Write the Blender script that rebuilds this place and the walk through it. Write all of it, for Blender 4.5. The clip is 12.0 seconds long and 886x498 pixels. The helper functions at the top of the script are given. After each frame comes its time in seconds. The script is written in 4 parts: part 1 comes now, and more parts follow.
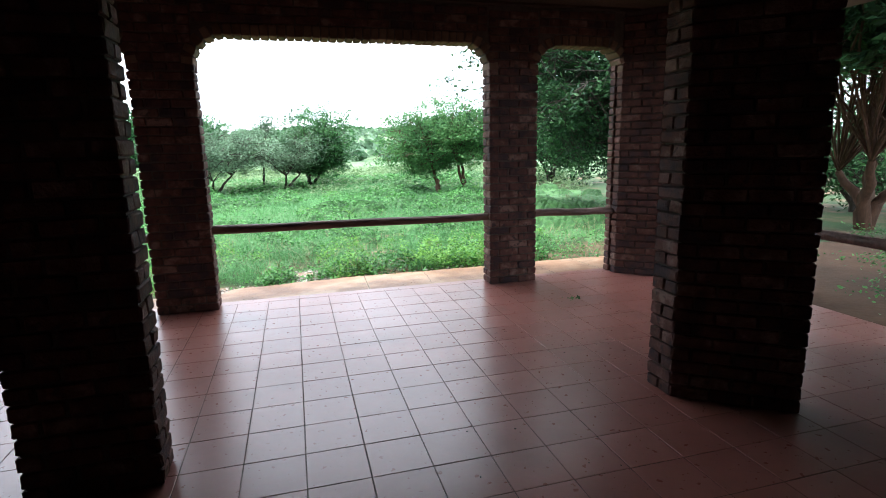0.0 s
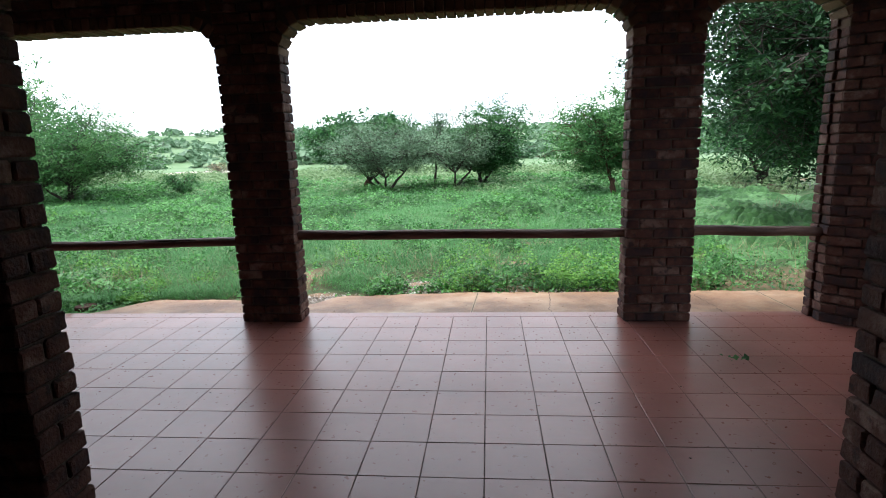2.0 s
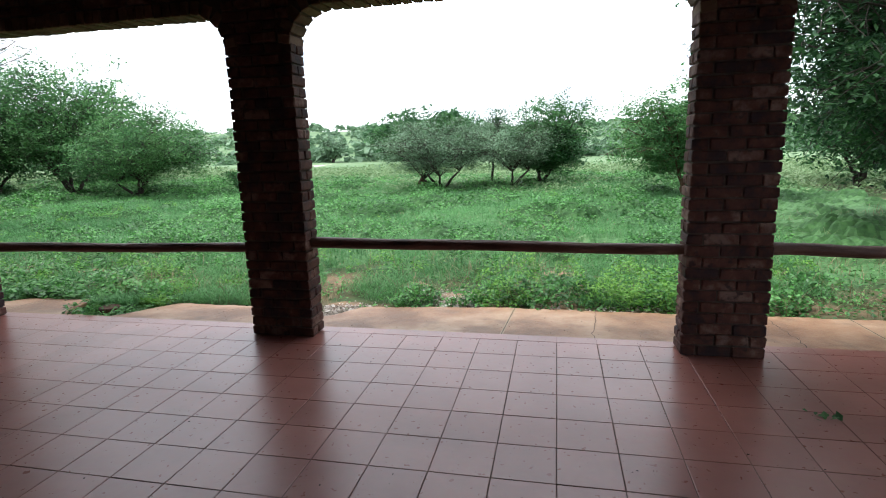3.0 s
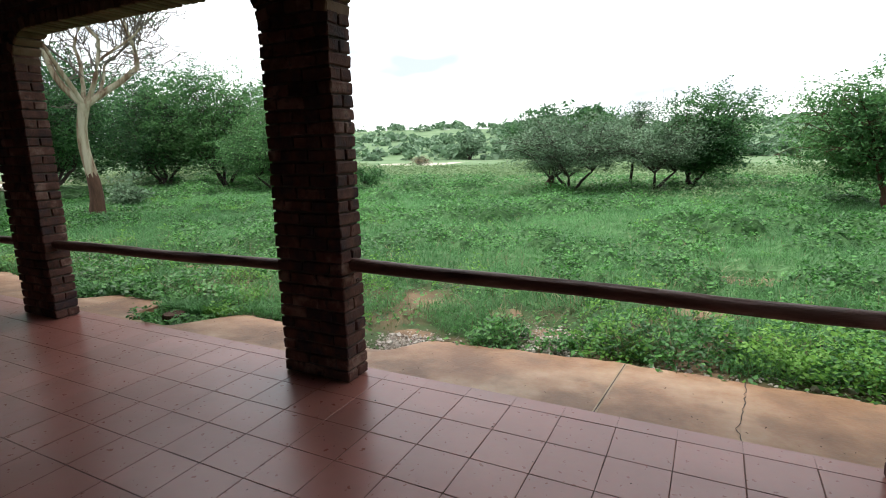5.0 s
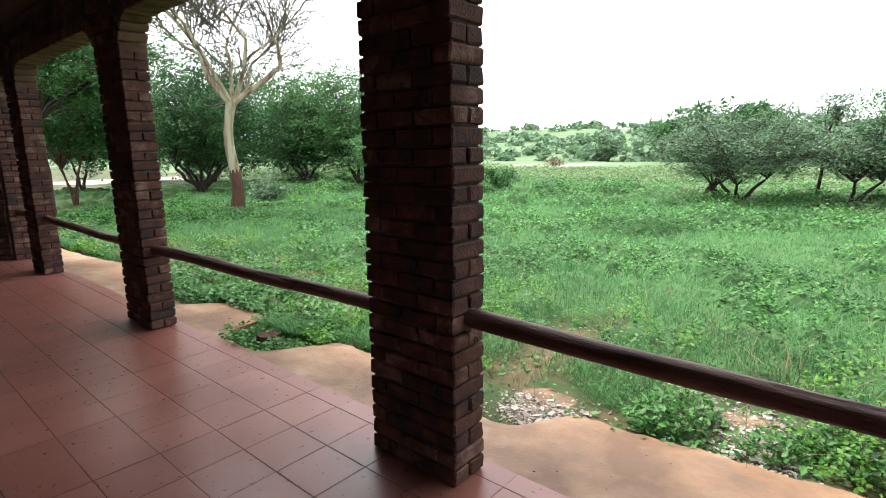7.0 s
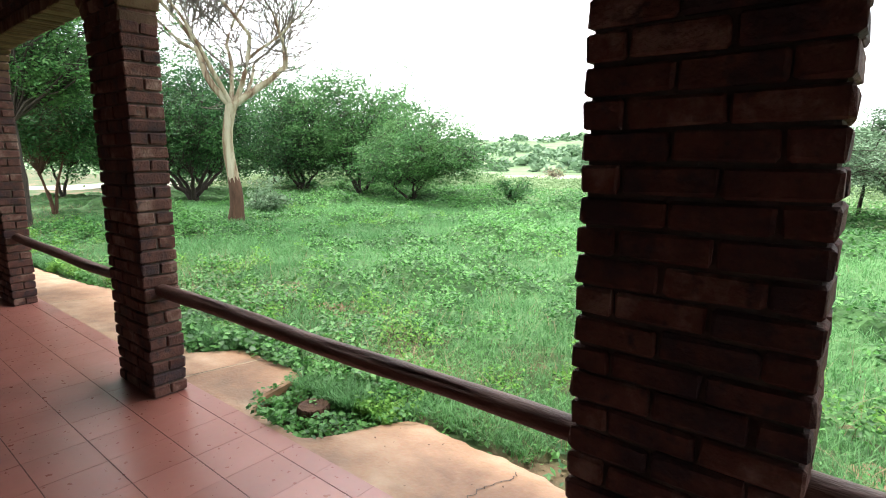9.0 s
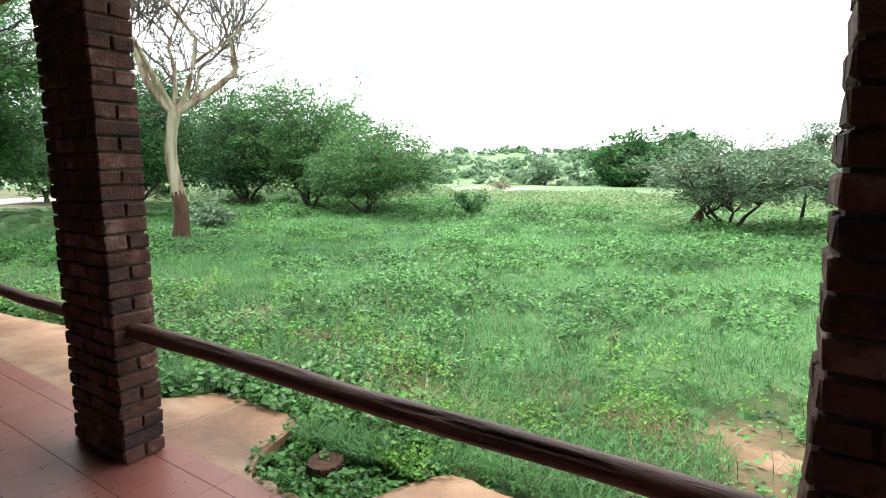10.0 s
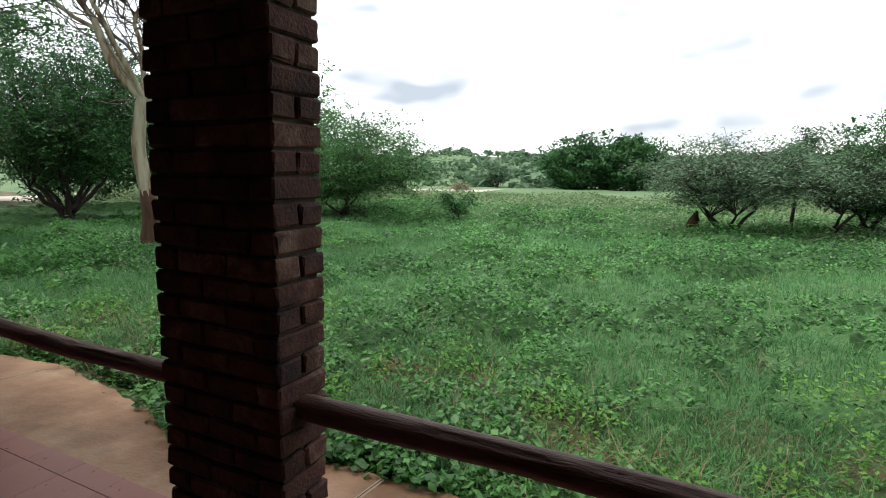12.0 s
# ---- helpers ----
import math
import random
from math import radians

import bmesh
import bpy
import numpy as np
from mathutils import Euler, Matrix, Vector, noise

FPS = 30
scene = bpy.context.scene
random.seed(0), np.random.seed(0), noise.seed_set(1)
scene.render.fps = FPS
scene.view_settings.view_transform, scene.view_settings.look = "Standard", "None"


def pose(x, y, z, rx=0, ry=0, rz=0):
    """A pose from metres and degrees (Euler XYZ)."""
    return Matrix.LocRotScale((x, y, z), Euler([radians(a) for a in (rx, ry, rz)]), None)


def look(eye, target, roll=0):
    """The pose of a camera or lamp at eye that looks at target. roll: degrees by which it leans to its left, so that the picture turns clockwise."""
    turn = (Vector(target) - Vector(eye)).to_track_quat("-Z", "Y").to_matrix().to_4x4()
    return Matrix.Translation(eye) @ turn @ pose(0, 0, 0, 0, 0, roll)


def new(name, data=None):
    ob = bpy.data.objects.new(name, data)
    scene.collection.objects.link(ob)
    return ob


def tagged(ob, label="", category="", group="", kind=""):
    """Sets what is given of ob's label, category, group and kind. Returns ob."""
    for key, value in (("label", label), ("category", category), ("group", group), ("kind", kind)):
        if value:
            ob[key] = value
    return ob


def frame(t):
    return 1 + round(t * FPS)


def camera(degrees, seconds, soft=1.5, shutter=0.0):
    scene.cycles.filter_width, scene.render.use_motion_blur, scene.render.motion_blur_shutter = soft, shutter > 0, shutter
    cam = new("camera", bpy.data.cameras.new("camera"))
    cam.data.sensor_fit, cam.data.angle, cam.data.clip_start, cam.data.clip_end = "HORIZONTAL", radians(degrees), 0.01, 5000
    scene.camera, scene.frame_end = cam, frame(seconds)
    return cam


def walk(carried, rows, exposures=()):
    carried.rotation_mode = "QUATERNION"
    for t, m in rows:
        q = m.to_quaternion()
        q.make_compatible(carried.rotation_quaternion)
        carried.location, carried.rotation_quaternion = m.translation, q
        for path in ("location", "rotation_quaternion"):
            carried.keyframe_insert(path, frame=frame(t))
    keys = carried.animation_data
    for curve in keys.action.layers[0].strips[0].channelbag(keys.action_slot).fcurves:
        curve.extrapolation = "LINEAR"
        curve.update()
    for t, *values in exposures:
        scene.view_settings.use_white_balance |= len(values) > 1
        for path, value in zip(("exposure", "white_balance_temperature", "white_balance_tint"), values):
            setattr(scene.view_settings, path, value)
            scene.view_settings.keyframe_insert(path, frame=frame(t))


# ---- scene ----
cam = camera(79.7, 12.0, soft=1.0)
PATH = [
    (0, (0.143, 0.084, 1.602), (0.661, 1.977, 1.217), -1.2),
    (0.5, (0.395, 0.295, 1.591), (0.77, 2.221, 1.204), -1.2),
    (1, (0.661, 0.527, 1.575), (0.841, 2.482, 1.191), -1.5),
    (1.5, (0.86, 0.812, 1.563), (0.841, 2.775, 1.183), -1.5),
    (2, (1.078, 1.075, 1.573), (0.898, 3.031, 1.194), -1.8),
    (2.5, (1.25, 1.375, 1.575), (0.939, 3.314, 1.195), -1.8),
    (3, (1.325, 1.702, 1.58), (0.91, 3.62, 1.197), -1.7),
    (3.2, (1.336, 1.834, 1.573), (0.901, 3.749, 1.194), -1.5),
    (4.8, (1.446, 2.856, 1.568), (0.594, 4.626, 1.187), -1.5),
    (5, (1.429, 2.979, 1.57), (0.536, 4.728, 1.191), -1.4),
    (5.5, (1.36, 3.243, 1.569), (0.317, 4.907, 1.189), -1.5),
    (6, (1.194, 3.504, 1.563), (0.022, 5.08, 1.185), -1.3),
    (6.5, (0.996, 3.742, 1.557), (-0.232, 5.277, 1.183), -1.0),
    (7, (0.737, 3.973, 1.563), (-0.551, 5.458, 1.193), -0.8),
    (7.5, (0.4, 4.123, 1.547), (-0.931, 5.571, 1.182), -0.5),
    (7.7, (0.256, 4.159, 1.544), (-1.078, 5.603, 1.179), -0.6),
    (9.3, (-0.835, 4.359, 1.593), (-2.032, 5.929, 1.274), -0.1),
    (9.5, (-0.968, 4.359, 1.562), (-2.122, 5.963, 1.256), -0.4),
    (10, (-1.344, 4.396, 1.574), (-2.421, 6.056, 1.282), 0.1),
    (10.5, (-1.738, 4.398, 1.557), (-2.761, 6.092, 1.269), 0.2),
    (11, (-2.143, 4.423, 1.532), (-3.101, 6.155, 1.248), 0.3),
    (11.5, (-2.574, 4.47, 1.522), (-3.495, 6.222, 1.24), 0.3),
    (12, (-3.051, 4.493, 1.508), (-3.933, 6.266, 1.224), 0.7),
]
EXPOSURES = [(0, 1.48, 5900, 10), (1.5, 0.98, 5950, 10), (2.5, 0.75, 6050, 10), (5, 0.42, 6450, 10), (5.5, 0.34, 6500, 10), (6.5, 0.75, 6500, 10), (7.5, 1.22, 6600, 10), (9.5, 1.42, 6600, 10), (10.5, 0.72, 6550, 10), (11.2, 0.4, 6500, 10), (12, 0.0, 6500, 10)]
walk(cam, [(t, look(eye, target, roll)) for t, eye, target, roll in PATH], EXPOSURES)

# ---- world, sun, exposure ----
world = bpy.data.worlds.new("overcast_sky")
scene.world = world
world.use_nodes = True
wn, wl = world.node_tree.nodes, world.node_tree.links
sky = wn.new("ShaderNodeTexSky")
sky.sky_type = "NISHITA"
sky.sun_disc = False
sky.sun_elevation, sky.sun_rotation = radians(64), radians(-98)
cloud_noise = wn.new("ShaderNodeTexNoise")
cloud_place = wn.new("ShaderNodeTexCoord")
cloud_flat = wn.new("ShaderNodeMapping")
cloud_flat.inputs["Scale"].default_value = (1, 1, 2.6)
wl.new(cloud_place.outputs["Generated"], cloud_flat.inputs["Vector"])
wl.new(cloud_flat.outputs["Vector"], cloud_noise.inputs["Vector"])
cloud_noise.inputs["Scale"].default_value = 5.5
cloud_noise.inputs["Detail"].default_value = 2
cloud_noise.inputs["Roughness"].default_value = 0.4
cloud_ramp = wn.new("ShaderNodeValToRGB")
cloud_ramp.color_ramp.elements[0].position, cloud_ramp.color_ramp.elements[0].color = 0.28, (4.3, 4.7, 5.3, 1)
cloud_ramp.color_ramp.elements[1].position, cloud_ramp.color_ramp.elements[1].color = 0.46, (10.6, 10.8, 11.0, 1)
cloud_mix = wn.new("ShaderNodeMix")
cloud_mix.data_type = "RGBA"
cloud_mix.inputs["Factor"].default_value = 0.88
wl.new(cloud_noise.outputs["Fac"], cloud_ramp.inputs["Fac"])
wl.new(sky.outputs["Color"], cloud_mix.inputs["A"])
wl.new(cloud_ramp.outputs["Color"], cloud_mix.inputs["B"])
wl.new(cloud_mix.outputs["Result"], wn["Background"].inputs["Color"])
wn["Background"].inputs["Strength"].default_value = 0.158

sun = new("sun", bpy.data.lights.new("sun", "SUN"))
sun.data.energy, sun.data.angle, sun.data.color = 3.0, radians(16), (1, 0.96, 0.9)
sun.matrix_world = look((-11, -1.5, 23), (0, 0, 0))


# ---- materials ----
def material(name, colors, scale=6.0, rough=0.8, bump=0.2, bump_scale=60.0, island=0.0, obj=0.0, spec=0.3, translucent=0.0, metal=0.0, stretch=(1, 1, 1), blotch=None, lo=0.3, hi=0.72, placed=False):
    """Colours from dark to light over two sizes of noise; island and obj vary the brightness by piece."""
    m = bpy.data.materials.new(name)
    m.use_nodes = True
    n, l = m.node_tree.nodes, m.node_tree.links
    b = n["Principled BSDF"]
    tc = n.new("ShaderNodeTexCoord")
    mp = n.new("ShaderNodeMapping")
    mp.inputs["Scale"].default_value = stretch
    where = n.new("ShaderNodeNewGeometry").outputs["Position"] if placed else tc.outputs["Object"]
    l.new(where, mp.inputs["Vector"])
    big = n.new("ShaderNodeTexNoise")
    big.inputs["Scale"].default_value, big.inputs["Detail"].default_value = scale, 6
    big.inputs["Roughness"].default_value = 0.62
    l.new(mp.outputs["Vector"], big.inputs["Vector"])
    fine = n.new("ShaderNodeTexNoise")
    fine.inputs["Scale"].default_value, fine.inputs["Detail"].default_value = bump_scale, 5
    l.new(mp.outputs["Vector"], fine.inputs["Vector"])
    ramp = n.new("ShaderNodeValToRGB")
    ramp.color_ramp.elements[0].position, ramp.color_ramp.elements[1].position = lo, hi
    ramp.color_ramp.elements[0].color = (*colors[0], 1)
    ramp.color_ramp.elements[1].color = (*colors[-1], 1)
    for k, c in enumerate(colors[1:-1]):
        ramp.color_ramp.elements.new(lo + (hi - lo) * (k + 1) / (len(colors) - 1)).color = (*c, 1)
    fac = big.outputs["Fac"]
    pick = None
    if island or obj:
        pick = (n.new("ShaderNodeNewGeometry").outputs["Random Per Island"] if island else n.new("ShaderNodeObjectInfo").outputs["Random"])
        amount = island or obj
        off = n.new("ShaderNodeMath")
        off.operation = "MULTIPLY_ADD"
        off.inputs[1].default_value, off.inputs[2].default_value = amount, -amount / 2
        l.new(pick, off.inputs[0])
        add = n.new("ShaderNodeMath")
        l.new(off.outputs[0], add.inputs[0])
        l.new(fac, add.inputs[1])
        fac = add.outputs[0]
    l.new(fac, ramp.inputs["Fac"])
    grain = n.new("ShaderNodeMix")
    grain.data_type, grain.blend_type = "RGBA", "MULTIPLY"
    grain.inputs["Factor"].default_value = 0.35
    l.new(ramp.outputs["Color"], grain.inputs["A"])
    l.new(fine.outputs["Color"], grain.inputs["B"])
    bright = n.new("ShaderNodeMix")
    bright.data_type = "RGBA"
    bright.inputs["Factor"].default_value = 0.45
    l.new(grain.outputs["Result"], bright.inputs["A"])
    l.new(ramp.outputs["Color"], bright.inputs["B"])
    color = bright.outputs["Result"]
    if blotch:
        spots = n.new("ShaderNodeTexNoise")
        spots.inputs["Scale"].default_value, spots.inputs["Detail"].default_value = blotch[1], 8
        l.new(where, spots.inputs["Vector"])
        cut = n.new("ShaderNodeMapRange")
        cut.inputs["From Min"].default_value, cut.inputs["From Max"].default_value = blotch[2], blotch[2] + 0.12
        cut.inputs["To Max"].default_value = blotch[3]
        l.new(spots.outputs["Fac"], cut.inputs["Value"])
        over = n.new("ShaderNodeMix")
        over.data_type = "RGBA"
        over.inputs["B"].default_value = (*blotch[0], 1)
        l.new(cut.outputs["Result"], over.inputs["Factor"])
        l.new(color, over.inputs["A"])
        color = over.outputs["Result"]
    l.new(color, b.inputs["Base Color"])
    rr = n.new("ShaderNodeMapRange")
    rr.inputs["To Min"].default_value, rr.inputs["To Max"].default_value = rough - 0.1, min(1, rough + 0.12)
    l.new(fine.outputs["Fac"], rr.inputs["Value"])
    l.new(rr.outputs["Result"], b.inputs["Roughness"])
    b.inputs["Specular IOR Level"].default_value = spec
    b.inputs["Metallic"].default_value = metal
    if bump:
        bp = n.new("ShaderNodeBump")
        bp.inputs["Strength"].default_value, bp.inputs["Distance"].default_value = bump, 0.01
        l.new(fine.outputs["Fac"], bp.inputs["Height"])
        l.new(bp.outputs["Normal"], b.inputs["Normal"])
    if translucent:
        tr = n.new("ShaderNodeBsdfTranslucent")
        l.new(color, tr.inputs["Color"])
        mix = n.new("ShaderNodeMixShader")
        mix.inputs["Fac"].default_value = translucent
        l.new(b.outputs["BSDF"], mix.inputs[1])
        l.new(tr.outputs["BSDF"], mix.inputs[2])
        l.new(mix.outputs["Shader"], n["Material Output"].inputs["Surface"])
    return m


M = {
    "brick": material("worn_brick", [(0.045, 0.03, 0.034), (0.09, 0.043, 0.036), (0.13, 0.06, 0.047), (0.24, 0.155, 0.125)], 7, 0.85, 0.7, 70, obj=0.27, blotch=((0.036, 0.028, 0.03), 18, 0.58, 0.8), placed=True),
    "arch_brick": material("sandy_arch_brick", [(0.11, 0.066, 0.045), (0.17, 0.105, 0.07), (0.22, 0.145, 0.1)], 9, 0.85, 0.5, 70, obj=0.4, placed=True),
    "mortar": material("grey_mortar", [(0.07, 0.055, 0.048), (0.13, 0.105, 0.09)], 14, 0.95, 0.6, 90),
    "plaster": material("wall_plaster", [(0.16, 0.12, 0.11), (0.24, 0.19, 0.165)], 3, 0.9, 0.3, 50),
    # tone of the unseen hall walls, lowered so little light bounces to the piers
    "unseen_hall_wall": material("unseen_hall_wall", [(0.1, 0.08, 0.07), (0.15, 0.125, 0.11)], 3, 0.9, 0.3, 50),
    "ceiling": material("dark_stained_boards", [(0.035, 0.022, 0.016), (0.08, 0.05, 0.035)], 4, 0.7, 0.3, 30, stretch=(1, 8, 8)),
    "tile": material("terracotta_tile", [(0.255, 0.094, 0.072), (0.315, 0.12, 0.094), (0.37, 0.152, 0.12)], 1.1, 0.3, 0.03, 24, obj=0.2, spec=0.65, blotch=((0.15, 0.075, 0.06), 1.3, 0.56, 0.4), placed=True),
    "tile_joined": material("terracotta_tile_run", [(0.255, 0.094, 0.072), (0.315, 0.12, 0.094), (0.37, 0.152, 0.12)], 1.1, 0.3, 0.03, 24, island=0.2, spec=0.65, blotch=((0.15, 0.075, 0.06), 1.3, 0.56, 0.4), placed=True),
    "grout": material("tile_grout", [(0.075, 0.044, 0.037), (0.15, 0.082, 0.066), (0.3, 0.18, 0.14)], 0.7, 0.9, 0.3, 60),
    "apron": material("stained_concrete", [(0.2, 0.1, 0.05), (0.34, 0.19, 0.105), (0.47, 0.32, 0.205)], 1.3, 0.55, 0.35, 45, spec=0.45, blotch=((0.17, 0.1, 0.06), 3.2, 0.54, 0.6), lo=0.36, hi=0.64),
    "pole": material("varnished_pole", [(0.055, 0.027, 0.021), (0.12, 0.06, 0.046), (0.21, 0.125, 0.097)], 6, 0.5, 0.4, 70, spec=0.35, stretch=(0.35, 2.5, 2.5), blotch=((0.035, 0.018, 0.014), 7, 0.6, 0.45)),
    "metal": material("dark_iron", [(0.02, 0.02, 0.02), (0.06, 0.045, 0.04)], 20, 0.5, 0.2, 90, metal=0.8),
    "bare_soil": material("bare_orange_soil", [(0.13, 0.085, 0.052), (0.24, 0.155, 0.095), (0.36, 0.25, 0.165)], 5, 0.95, 1.0, 40, placed=True),
    "soil": material("soil_under_weeds", [(0.2, 0.135, 0.08), (0.12, 0.095, 0.05), (0.055, 0.085, 0.03), (0.04, 0.085, 0.028)], 0.9, 0.95, 0.8, 22, lo=0.34, hi=0.6),
    "far_green": material("grassy_ground", [(0.085, 0.15, 0.065), (0.12, 0.2, 0.088), (0.17, 0.24, 0.125)], 0.12, 0.95, 0.5, 3),
    "red_soil": material("bare_reddish_soil", [(0.05, 0.03, 0.018), (0.095, 0.055, 0.033), (0.15, 0.09, 0.055)], 0.8, 0.95, 0.8, 18),
    "sand": material("pale_river_sand", [(0.42, 0.36, 0.29), (0.58, 0.52, 0.44)], 0.3, 0.95, 0.3, 5),
    "stone": material("pale_rubble", [(0.24, 0.2, 0.165), (0.4, 0.36, 0.31), (0.55, 0.51, 0.46)], 9, 0.9, 0.5, 40, island=0.6),
    "weed": material("weed_leaf", [(0.042, 0.135, 0.036), (0.08, 0.245, 0.057), (0.14, 0.38, 0.088)], 0.5, 0.5, 0, 20, island=0.42, translucent=0.35, lo=0.36, hi=0.66, spec=0.5),
    "feather": material("feathery_grass", [(0.075, 0.2, 0.07), (0.11, 0.275, 0.098), (0.15, 0.345, 0.124)], 0.5, 0.6, 0, 20, island=0.3, translucent=0.35, lo=0.36, hi=0.66),
    "lime": material("bright_herb", [(0.1, 0.25, 0.045), (0.155, 0.36, 0.06), (0.22, 0.44, 0.085)], 0.6, 0.55, 0, 20, island=0.34, translucent=0.35, lo=0.36, hi=0.66),
    "pale_growth": material("pale_bank_leaf", [(0.13, 0.215, 0.09), (0.185, 0.29, 0.13), (0.25, 0.345, 0.175)], 0.25, 0.6, 0, 20, island=0.4, translucent=0.35),
    # dark greens that put the shade between plants into the sheet below them
    "understory_shade": material("understory_shade_green", [(0.027, 0.072, 0.023), (0.046, 0.12, 0.033), (0.076, 0.18, 0.05)], 7.0, 0.8, 1.0, 30),
    "grass_mass": material("shaded_grass_mass", [(0.058, 0.14, 0.047), (0.086, 0.19, 0.065), (0.118, 0.24, 0.088)], 5.0, 0.8, 1.0, 40),
    "straw": material("dry_stalk", [(0.16, 0.13, 0.07), (0.3, 0.25, 0.15)], 3, 0.8, 0, 20, island=0.7),
    "leaf_mid": material("bush_leaf", [(0.05, 0.145, 0.048), (0.085, 0.22, 0.068), (0.14, 0.31, 0.1)], 0.6, 0.6, 0, 20, island=0.34, translucent=0.35, lo=0.36, hi=0.66),
    "leaf_grey": material("thorn_leaf", [(0.095, 0.17, 0.098), (0.145, 0.245, 0.14), (0.205, 0.32, 0.19)], 0.6, 0.6, 0, 20, island=0.34, translucent=0.3, lo=0.36, hi=0.66),
    "leaf_dark": material("dark_tree_leaf", [(0.03, 0.1, 0.036), (0.052, 0.155, 0.05), (0.095, 0.235, 0.073)], 0.6, 0.55, 0, 20, island=0.34, translucent=0.32, lo=0.36, hi=0.66),
    # darker copy of the tree leaf, with the crowns' shade in its colour
    "leaf_shade": material("shaded_green_leaf", [(0.016, 0.055, 0.022), (0.028, 0.085, 0.03), (0.055, 0.14, 0.045)], 0.6, 0.6, 0, 20, island=0.5, translucent=0.25),
    "bark": material("dark_bark", [(0.03, 0.024, 0.02), (0.075, 0.06, 0.05)], 6, 0.9, 0.7, 40, stretch=(2, 2, 0.4)),
    "bark_red": material("reddish_bark", [(0.045, 0.024, 0.015), (0.12, 0.064, 0.04)], 6, 0.9, 0.7, 40, stretch=(2, 2, 0.4)),
    "bark_pale": material("peeling_pale_bark", [(0.12, 0.07, 0.042), (0.22, 0.17, 0.11), (0.31, 0.28, 0.19), (0.38, 0.36, 0.26)], 1.5, 0.8, 0.6, 30, stretch=(3, 3, 0.35), lo=0.4, hi=0.6),
    "filler": material("pale_joint_filler", [(0.34, 0.25, 0.16), (0.48, 0.38, 0.27)], 8, 0.9, 0.3, 60),
    "twig": material("grey_twig", [(0.1, 0.085, 0.07), (0.2, 0.18, 0.15)], 5, 0.9, 0, 30),
}


# ---- mesh helpers ----
def mesh_from(name, verts, faces, mat, smooth=False):
    """A mesh from arrays; faces is an (n, k) array."""
    verts, faces = np.asarray(verts, dtype=np.float32), np.asarray(faces, dtype=np.int32)
    me = bpy.data.meshes.new(name)
    me.vertices.add(len(verts))
    me.vertices.foreach_set("co", verts.ravel())
    n, k = faces.shape
    me.loops.add(n * k)
    me.loops.foreach_set("vertex_index", faces.ravel())
    me.polygons.add(n)
    me.polygons.foreach_set("loop_start", np.arange(0, n * k, k, dtype=np.int32))
    me.polygons.foreach_set("use_smooth", np.full(n, smooth))
    me.update(calc_edges=True)
    me.validate()
    me.materials.append(mat)
    return me


def mesh_bm(name, bm, mat, smooth=False):
    me = bpy.data.meshes.new(name)
    bm.normal_update()
    for f in bm.faces:
        f.smooth = smooth
    bm.to_mesh(me)
    bm.free()
    me.materials.append(mat)
    return me


def child(name, me, parent, label="", m=None):
    ob = new(name, me)
    ob.parent = parent
    if m is not None:
        ob.matrix_basis = m
    if label:
        tagged(ob, label)
    return ob


def box(bm, x0, x1, y0, y1, z0, z1):
    v = [bm.verts.new(p) for p in ((x0, y0, z0), (x1, y0, z0), (x1, y1, z0), (x0, y1, z0), (x0, y0, z1), (x1, y0, z1), (x1, y1, z1), (x0, y1, z1))]
    for f in ((3, 2, 1, 0), (4, 5, 6, 7), (0, 1, 5, 4), (1, 2, 6, 5), (2, 3, 7, 6), (3, 0, 4, 7)):
        bm.faces.new([v[i] for i in f])


def prism(bm, outline, z0, z1):
    """An upright prism on a counter-clockwise outline."""
    lo = [bm.verts.new((x, y, z0)) for x, y in outline]
    hi = [bm.verts.new((x, y, z1)) for x, y in outline]
    bm.faces.new(lo[::-1])
    bm.faces.new(hi)
    for i in range(len(lo)):
        j = (i + 1) % len(lo)
        bm.faces.new((lo[i], lo[j], hi[j], hi[i]))


def block_mesh(name, sx, sy, sz, bevel, mat, wobble=0.0, seed=0):
    """A brick or tile with worn edges, centred on its middle."""
    bm = bmesh.new()
    box(bm, -sx / 2, sx / 2, -sy / 2, sy / 2, -sz / 2, sz / 2)
    bmesh.ops.bevel(bm, geom=bm.edges[:], offset=bevel, segments=1, affect="EDGES")
    rnd = random.Random(seed)
    for v in bm.verts:
        v.co += Vector((rnd.uniform(-wobble, wobble), rnd.uniform(-wobble, wobble), rnd.uniform(-wobble, wobble)))
    return mesh_bm(name, bm, mat)


